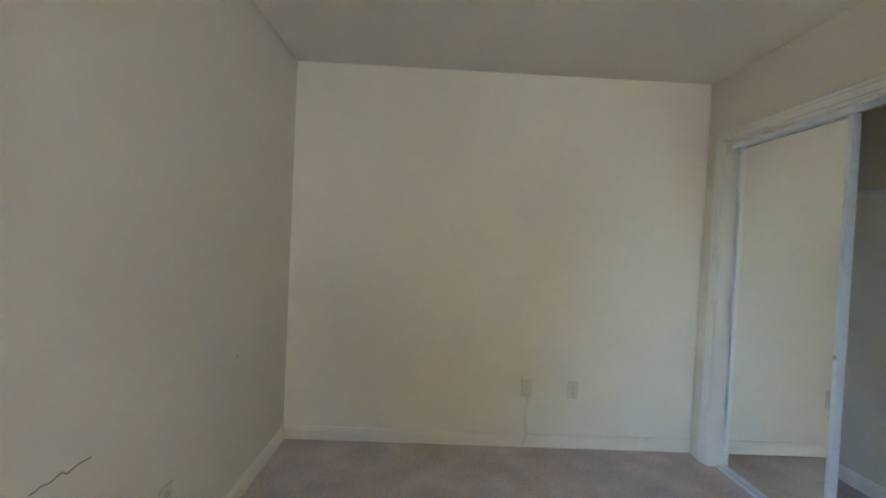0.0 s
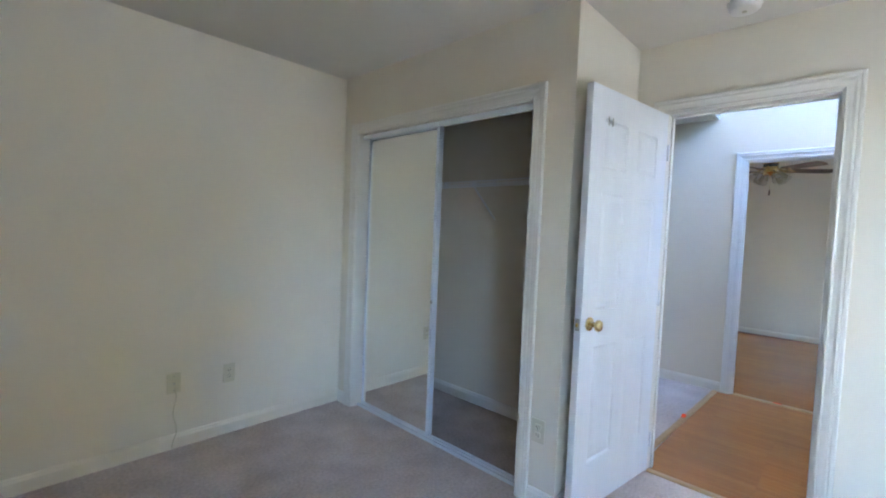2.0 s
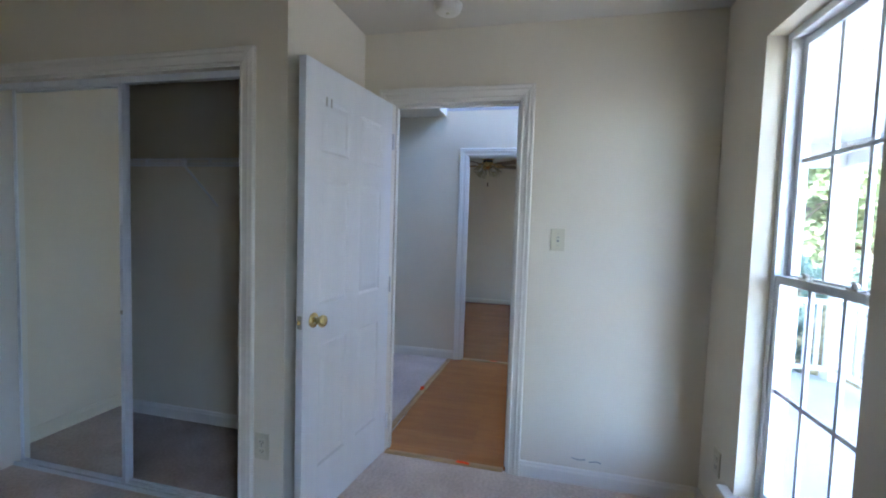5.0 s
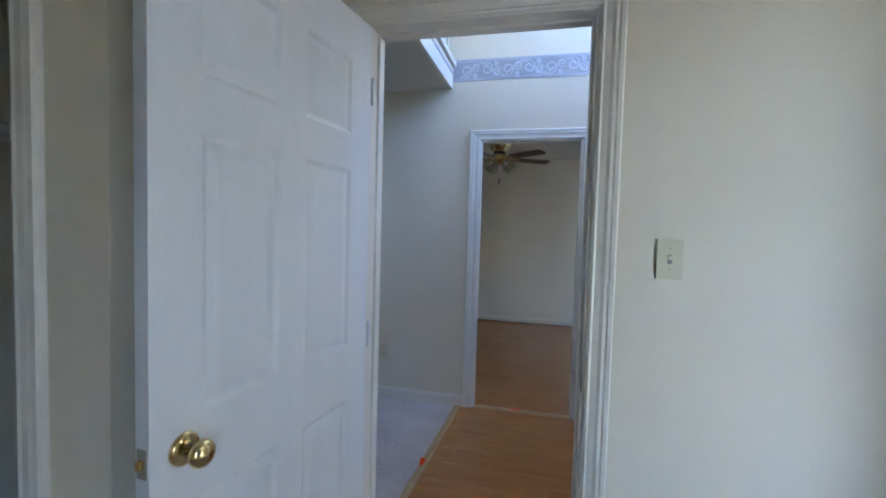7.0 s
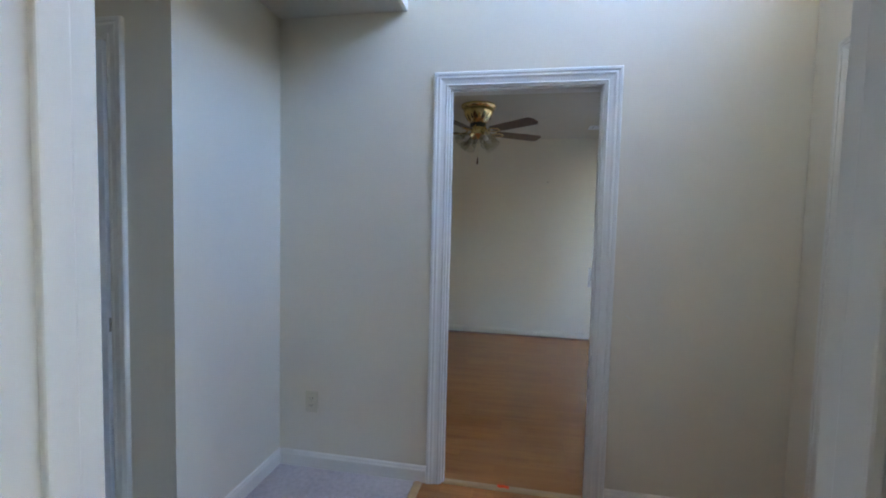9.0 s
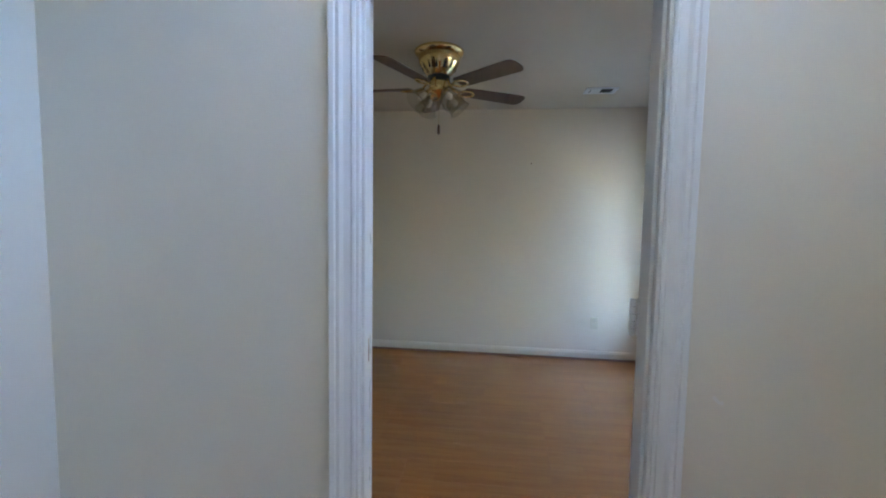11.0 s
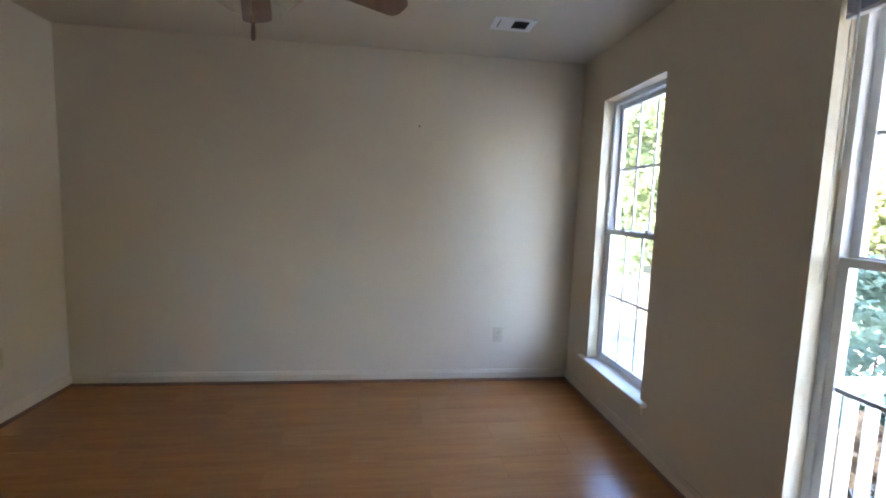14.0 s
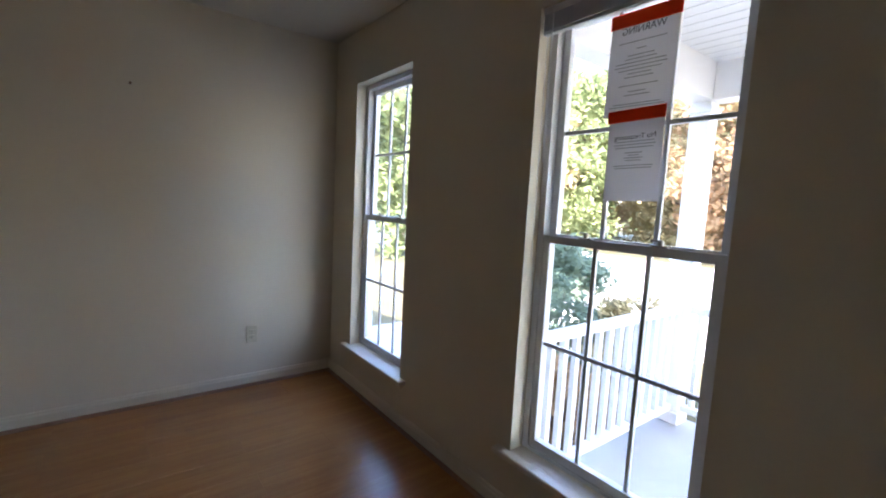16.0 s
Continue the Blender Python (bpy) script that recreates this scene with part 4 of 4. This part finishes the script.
vent_grille("return_air_grille", "white louvred return-air grille high on the wall", pose(7.727, ROOM_N, 2.185, 0, 0, FACE_S), 0.33, 0.31, 18, 2)
register = root("ceiling_register", "white metal ceiling register, one half of its louvres darkened as if shaded", "air vent", pose(7.80, -0.01, ROOM_H))
part("frame", solid([-0.085, -0.055, 0.055, 0.085], [-0.125, -0.09, 0.09, 0.125], [-0.006, 0.0], lambda x, y, z: abs(x) < 0.055 and abs(y) < 0.09), VINYL, register)
part("backing", boxed(-0.055, 0.055, -0.09, 0.09, -0.0015, -0.0004), DARK, register)
# the slats on the -y half are coloured dark to stand for their shade
for side in (-1, 1):
    for i in range(4):
        y = side * (0.012 + i * 0.02)
        w = 0.0096 if side > 0 else 0.006
        bm = boxed(-0.055, 0.055, y - w, y + w, -0.0042, -0.0034)
        bmesh.ops.rotate(bm, cent=(0, y, -0.0038), matrix=Matrix.Rotation(radians(6 if side > 0 else -32), 3, "X"), verts=bm.verts)
        part("slat", bm, VINYL if side > 0 else DARK, register)

# blind at the head of the near window
bx0, bx1 = BWIN2[0] + 0.01, BWIN2[1] - 0.01
blind = root("mini_blind", "raised white mini blind with wand at the window head", "blind", pose(0, ROOM_S - 0.016, WIN_Z1 - 0.003))
part("headrail", boxed(bx0, bx1, -0.014, 0.012, -0.03, -0.002, 0.002), VINYL, blind)
for i in range(20):
    z = -0.034 - i * 0.0026
    part("slat", boxed(bx0 + 0.004, bx1 - 0.004, -0.012, 0.012, z - 0.0008, z), VINYL, blind)
part("bottom_rail", boxed(bx0 + 0.004, bx1 - 0.004, -0.012, 0.012, -0.102, -0.088, 0.003), VINYL, blind)
part("wand", tube(bmesh.new(), (bx1 - 0.05, 0.017, -0.02), (bx1 - 0.052, 0.019, -0.58), 0.0035, 8), VINYL, blind)
part("cord", tube(bmesh.new(), (bx1 - 0.03, 0.016, -0.02), (bx1 - 0.031, 0.017, -0.95), 0.0014, 6), VINYL, blind)

# papers taped to the near window, their print facing the street
PY = ROOM_S - 0.072 - 0.040 - 0.002


def words(text, size, x, z, material, parent):
    cu = bpy.data.curves.new("print", "FONT")
    cu.body, cu.size, cu.align_x = text, size, "CENTER"
    cu.extrude = 0.0002
    tmp = bpy.data.objects.new("print", cu)
    me = bpy.data.meshes.new_from_object(tmp)
    bpy.data.objects.remove(tmp)
    me.materials.append(material)
    ob = new("print", me)
    ob.parent = parent
    ob.matrix_basis = pose(x, 0.0012, z, 90, 0, 0)
    return ob


def notice(name, label, x, z, w, h, title, size, bars, tilt, drop):
    top = root(name, label, "paper notice", pose(x, PY, z, 0, tilt, 0))
    bm = bmesh.new()
    n = 8
    grid = [[bm.verts.new((-w / 2 + w * i / n, 0.0006 * math.sin(i * 1.3 + j), -h * j / n)) for i in range(n + 1)] for j in range(n + 1)]
    for j in range(n):
        for i in range(n):
            bm.faces.new((grid[j][i], grid[j][i + 1], grid[j + 1][i + 1], grid[j + 1][i]))
    for f in bm.faces:
        f.smooth = True
    part("sheet", bm, PAPER, top)
    words(title, size, 0, -h * drop, INK, top)
    for k, (a, b, zz) in enumerate(bars):
        part("text_line", boxed(a * w, b * w, 0.0009, 0.0014, -h * zz - 0.0013, -h * zz + 0.0013), PALEINK, top)
    return top


random.seed(4)
bars_1 = [(-c, c, z) for c, z in ((0.36, 0.28), (0.08, 0.35), (0.20, 0.41), (0.24, 0.445), (0.38, 0.48), (0.40, 0.515), (0.33, 0.55), (0.18, 0.585), (0.22, 0.62), (0.30, 0.70), (0.14, 0.76), (0.20, 0.795), (0.36, 0.88), (0.42, 0.905))]
bars_2 = [(-c, c, z) for c, z in ((0.36, 0.30), (0.38, 0.335), (0.35, 0.37), (0.16, 0.43), (0.10, 0.46), (0.17, 0.49), (0.14, 0.52), (0.36, 0.58), (0.34, 0.61))]
notice("paper_notice", "white printed warning notice taped to the window", 6.124, 2.0, 0.235, 0.345, "WARNING", 0.032, bars_1, -1.0, 0.195)
notice("paper_notice", "white printed no-trespassing notice taped below another", 6.122, 1.655, 0.198, 0.292, "No Trespassing", 0.024, bars_2, 1.0, 0.27)


def window_tape(x, z, w, h, tilt, label):
    bm = bmesh.new()
    n = 10
    rows = [[bm.verts.new(((i / n - 0.5) * w, 0.0018 + 0.0007 * math.sin(i * 1.9), s * h / 2)) for s in (-1, 1)] for i in range(n + 1)]
    for a, b in zip(rows, rows[1:]):
        bm.faces.new((a[0], b[0], b[1], a[1]))
    r = bmesh.ops.extrude_face_region(bm, geom=bm.faces[:])
    bmesh.ops.translate(bm, vec=(0, -0.0006, 0), verts=[v for v in r["geom"] if isinstance(v, bmesh.types.BMVert)])
    ob = lone("window_tape", bm, TAPE, label, "tape", "tape on the window")
    ob.matrix_world = pose(x, PY + 0.001, z, 0, tilt, 0)


window_tape(6.122, 1.981, 0.248, 0.048, -1.0, "wide red-orange tape across the top notice")
window_tape(6.123, 1.657, 0.208, 0.042, 1.0, "wide red-orange tape joining the two notices")

# ---- outside ----
lone("ground", solid([-400, 400], [-500, 60], [-0.62, -0.60], lambda x, y, z: False), GRASS, "dry autumn lawn strewn with leaves", "ground", kind="structure")
lone("road", boxed(-60, 60, -17, -9, -0.599, -0.585), CONC, "pale sunlit concrete street", "road", kind="structure")
lone("pavement", boxed(7.6, 11.0, -9.2, -0.95, -0.598, -0.57, 0.01), CONC, "pale concrete driveway beside the house", "driveway", kind="structure")
PX1, PY0 = 6.80, -2.95
porch = root("porch", "white front porch with railing, post and beadboard soffit", "porch", pose(0, 0, -0.30))
part("deck", solid([0.5, HALL_X - 0.115, PX1 + 0.1], [PY0 - 0.1, ROOM_S - 0.165, BED_S - 0.165], [-0.3, 0.0], lambda x, y, z: x > HALL_X - 0.115 and y > ROOM_S - 0.165), CONC, porch, "sunlit pale concrete porch floor")
for i in range(21):
    y = PY0 + 0.08 + i * 0.11
    if y < ROOM_S - 0.2:
        part("soffit_board", boxed(0.6, PX1 - 0.08, y + 0.003, y + 0.107, 2.72, 2.74, 0.003), SIDING, porch)
part("roof_deck", solid([0.55, HALL_X, PX1 + 0.2], [PY0 - 0.25, ROOM_S - 0.17, FOYER_S - 0.17], [2.745, 2.86], lambda x, y, z: x > HALL_X and y > ROOM_S - 0.17), SIDING, porch)
part("beam", boxed(PX1 - 0.08, PX1 + 0.08, PY0 - 0.08, ROOM_S - 0.17, 2.46, 2.738, 0.006), SIDING, porch)
part("beam", boxed(0.6, PX1 - 0.082, PY0 - 0.08, PY0 + 0.08, 2.46, 2.738, 0.006), SIDING, porch)
for x in (PX1, 4.4, 0.72):
    post = part("post", boxed(x - 0.07, x + 0.07, PY0 - 0.07, PY0 + 0.07, 0.0, 2.458, 0.006), SIDING, porch)
    part("post_cap", boxed(x - 0.085, x + 0.085, PY0 - 0.085, PY0 + 0.085, 2.38, 2.42, 0.006), SIDING, porch)
    part("post_foot", boxed(x - 0.085, x + 0.085, PY0 - 0.085, PY0 + 0.085, 0.0, 0.09, 0.006), SIDING, porch)
sy = ROOM_S - 0.17
for z0, z1 in ((0.10, 0.15), (0.88, 0.94)):
    part("rail", boxed(PX1 - 0.025, PX1 + 0.025, PY0 + 0.072, sy, z0, z1, 0.005), SIDING, porch)
    part("rail", boxed(4.472, PX1 - 0.072, PY0 - 0.025, PY0 + 0.025, z0, z1, 0.005), SIDING, porch)
n = int((sy - PY0) / 0.125)
for i in range(1, n + 1):
    y = PY0 + 0.06 + i * (sy - PY0 - 0.06) / (n + 1)
    part("baluster", boxed(PX1 - 0.018, PX1 + 0.018, y - 0.018, y + 0.018, 0.15, 0.88), SIDING, porch)
for i in range(1, 18):
    x = 4.45 + i * 0.13
    part("baluster", boxed(x - 0.018, x + 0.018, PY0 - 0.018, PY0 + 0.018, 0.15, 0.88), SIDING, porch)


def leaf_mesh(seed, clumps, per, spread, leaf):
    """A crown: leaves in clumps inside an uneven egg, as small folded quads."""
    rng = random.Random(seed)
    verts, faces = [], []
    for c in range(clumps):
        a, u = rng.uniform(0, math.tau), rng.uniform(-0.9, 1.0)
        r = math.sqrt(max(0.0, 1 - u * u)) * rng.uniform(0.45, 1.05)
        cx, cy, cz = spread[0] * r * math.cos(a), spread[1] * r * math.sin(a), spread[2] * u * rng.uniform(0.7, 1.05)
        size = rng.uniform(0.12, 0.24) * (spread[0] + spread[2]) / 2
        for k in range(per):
            p = Vector((rng.gauss(cx, size * 0.55), rng.gauss(cy, size * 0.55), rng.gauss(cz, size * 0.4)))
            d = Vector((rng.gauss(0, 1), rng.gauss(0, 1), rng.gauss(0, 0.7))).normalized()
            s = d.orthogonal().normalized()
            w = leaf * rng.uniform(0.7, 1.4)
            b = len(verts)
            verts += [p - d * w, p + s * w * 0.55, p + d * w, p - s * w * 0.55]
            faces.append((b, b + 1, b + 2, b + 3))
    return verts, faces


def tree(x, y, height, material, seed, label, spread):
    top = root("tree", label, "tree", pose(x, y, -0.6), group="trees by the street")
    rng = random.Random(seed)
    bm = bmesh.new()
    r0 = height * 0.018
    tube(bm, (0, 0, -0.1), (0.1, 0.05, height * 0.5), r0, 10, r0 * 0.7)
    tube(bm, (0.1, 0.05, height * 0.5), (0, 0.1, height * 0.9), r0 * 0.7, 8, r0 * 0.15)
    part("trunk", bm, BARK, top)
    bm = bmesh.new()
    for i in range(12):
        z = height * rng.uniform(0.22, 0.8)
        a = rng.uniform(0, math.tau)
        L = spread[0] * rng.uniform(0.5, 0.9)
        tube(bm, (0.05, 0.03, z), (L * math.cos(a), L * math.sin(a), z + L * 0.45), r0 * 0.35, 6, r0 * 0.06)
    part("limbs", bm, BARK, top)
    v, f = leaf_mesh(seed, 110, 95, spread, 0.13)
    me = bpy.data.meshes.new("crown")
    me.from_pydata([p + Vector((0, 0, height * 0.47)) for p in v], [], f)
    me.materials.append(material)
    ob = new("crown", me)
    ob.parent = top


kinds = (("green-leaved tree beyond the lawn", LEAF_G), ("tree with yellow autumn leaves", LEAF_Y), ("tree with rusty autumn leaves", LEAF_O))
rng = random.Random(11)
for i in range(22):
    which = (1, 0, 1, 2, 0, 1)[i % 6]
    h = rng.uniform(8, 13)
    tree(-6 + i * 2.0 + rng.uniform(-0.8, 0.8), -18 - rng.uniform(0, 7), h, kinds[which][1], 100 + i, kinds[which][0], (rng.uniform(2.0, 3.0), rng.uniform(2.0, 3.0), h * 0.5))
for i in range(9):
    which = (0, 1, 2)[i % 3]
    h = rng.uniform(7, 11)
    tree(18 + i * 2.6, -6 - rng.uniform(0, 10), h, kinds[which][1], 200 + i, kinds[which][0], (2.4, 2.4, h * 0.5))


for i in range(20):
    which = (1, 2, 1, 0, 1)[i % 5]
    h = rng.uniform(12, 16)
    tree(-8 + i * 2.7 + rng.uniform(-0.8, 0.8), -27 - rng.uniform(0, 5), h, kinds[which][1], 300 + i, kinds[which][0], (rng.uniform(3.2, 4.2), 3.0, h * 0.5))


def shrub(x, y, spread, material, seed, label):
    v, f = leaf_mesh(seed, 70, 90, spread, 0.034)
    me = bpy.data.meshes.new("foliage")
    me.from_pydata([p + Vector((0, 0, spread[2] * 0.9)) for p in v], [], f)
    me.materials.append(material)
    top = root("shrub", label, "shrub", pose(x, y, -0.6))
    ob = new("foliage", me)
    ob.parent = top
    bm = bmesh.new()
    for i in range(5):
        tube(bm, (0, 0, -0.05), (spread[0] * 0.5 * math.cos(i * 1.3), spread[1] * 0.5 * math.sin(i * 1.3), spread[2] * 1.2), 0.02, 6, 0.006)
    part("stems", bm, BARK, top)


shrub(8.15, -3.2, (0.6, 0.6, 0.85), LEAF_D, 31, "dark evergreen shrub beside the porch")
shrub(7.55, -3.5, (0.55, 0.5, 0.55), LEAF_Y, 32, "yellow-green shrub beyond the porch railing")
shrub(7.35, -2.3, (0.35, 0.4, 0.35), LEAF_O, 33, "low reddish shrub below the porch railing")
shrub(9.6, -4.6, (0.6, 0.6, 0.8), LEAF_D, 34, "dark shrub along the driveway")
mail = root("mailbox", "white mailbox on a post by the street", "mailbox", pose(9.4, -8.6, -0.6))
part("post", boxed(-0.05, 0.05, -0.05, 0.05, 0, 1.0, 0.004), SIDING, mail)
bm = boxed(-0.09, 0.09, -0.24, 0.24, 1.0, 1.22, 0.06)
part("box", bm, SIDING, mail)

# ---- laminate boards ----
BW, BL = 0.19, 1.20
shared = {}


def board(x0, x1, y0, y1):
    key = (round(x1 - x0, 3), round(y1 - y0, 3))
    if key not in shared:
        w, d = key
        e = 0.0012
        bm = bmesh.new()
        lo = [bm.verts.new(p) for p in ((0, 0, -0.011), (w, 0, -0.011), (w, d, -0.011), (0, d, -0.011))]
        mid = [bm.verts.new(p) for p in ((0, 0, -0.0012), (w, 0, -0.0012), (w, d, -0.0012), (0, d, -0.0012))]
        hi = [bm.verts.new(p) for p in ((e, e, 0), (w - e, e, 0), (w - e, d - e, 0), (e, d - e, 0))]
        for a, b in ((lo, mid), (mid, hi)):
            for i in range(4):
                bm.faces.new((a[i], a[(i + 1) % 4], b[(i + 1) % 4], b[i]))
        bm.faces.new(hi)
        shared[key] = mesh_from("plank", bm, BOARD)
    ob = new("plank", shared[key])
    ob.location = (x0, y0, 0)
    ob.parent = floor_room


def lay(x0, x1, y0, y1, seed):
    rng = random.Random(seed)
    x = x0
    while x < x1 - 0.01:
        y = y0 - rng.choice((0.0, 0.4, 0.8)) - 0.0
        while y < y1 - 0.005:
            a, b = max(y, y0), min(y + BL, y1)
            if b - a > 0.03:
                board(x, min(x + BW, x1), round(a, 3), round(b, 3))
            y += BL
        x += BW


lay(DOOR_X + 0.016, HALL_X, D1_Y0 + 0.017, D1_Y1 - 0.017, 1)
lay(HALL_X, HALL_E, FOYER_S, 1.273, 2)
lay(HALL_E, ROOM_X, D2_Y0 + 0.017, D2_Y1 - 0.017, 3)
lay(ROOM_X, ROOM_E, ROOM_S, ROOM_N, 4)
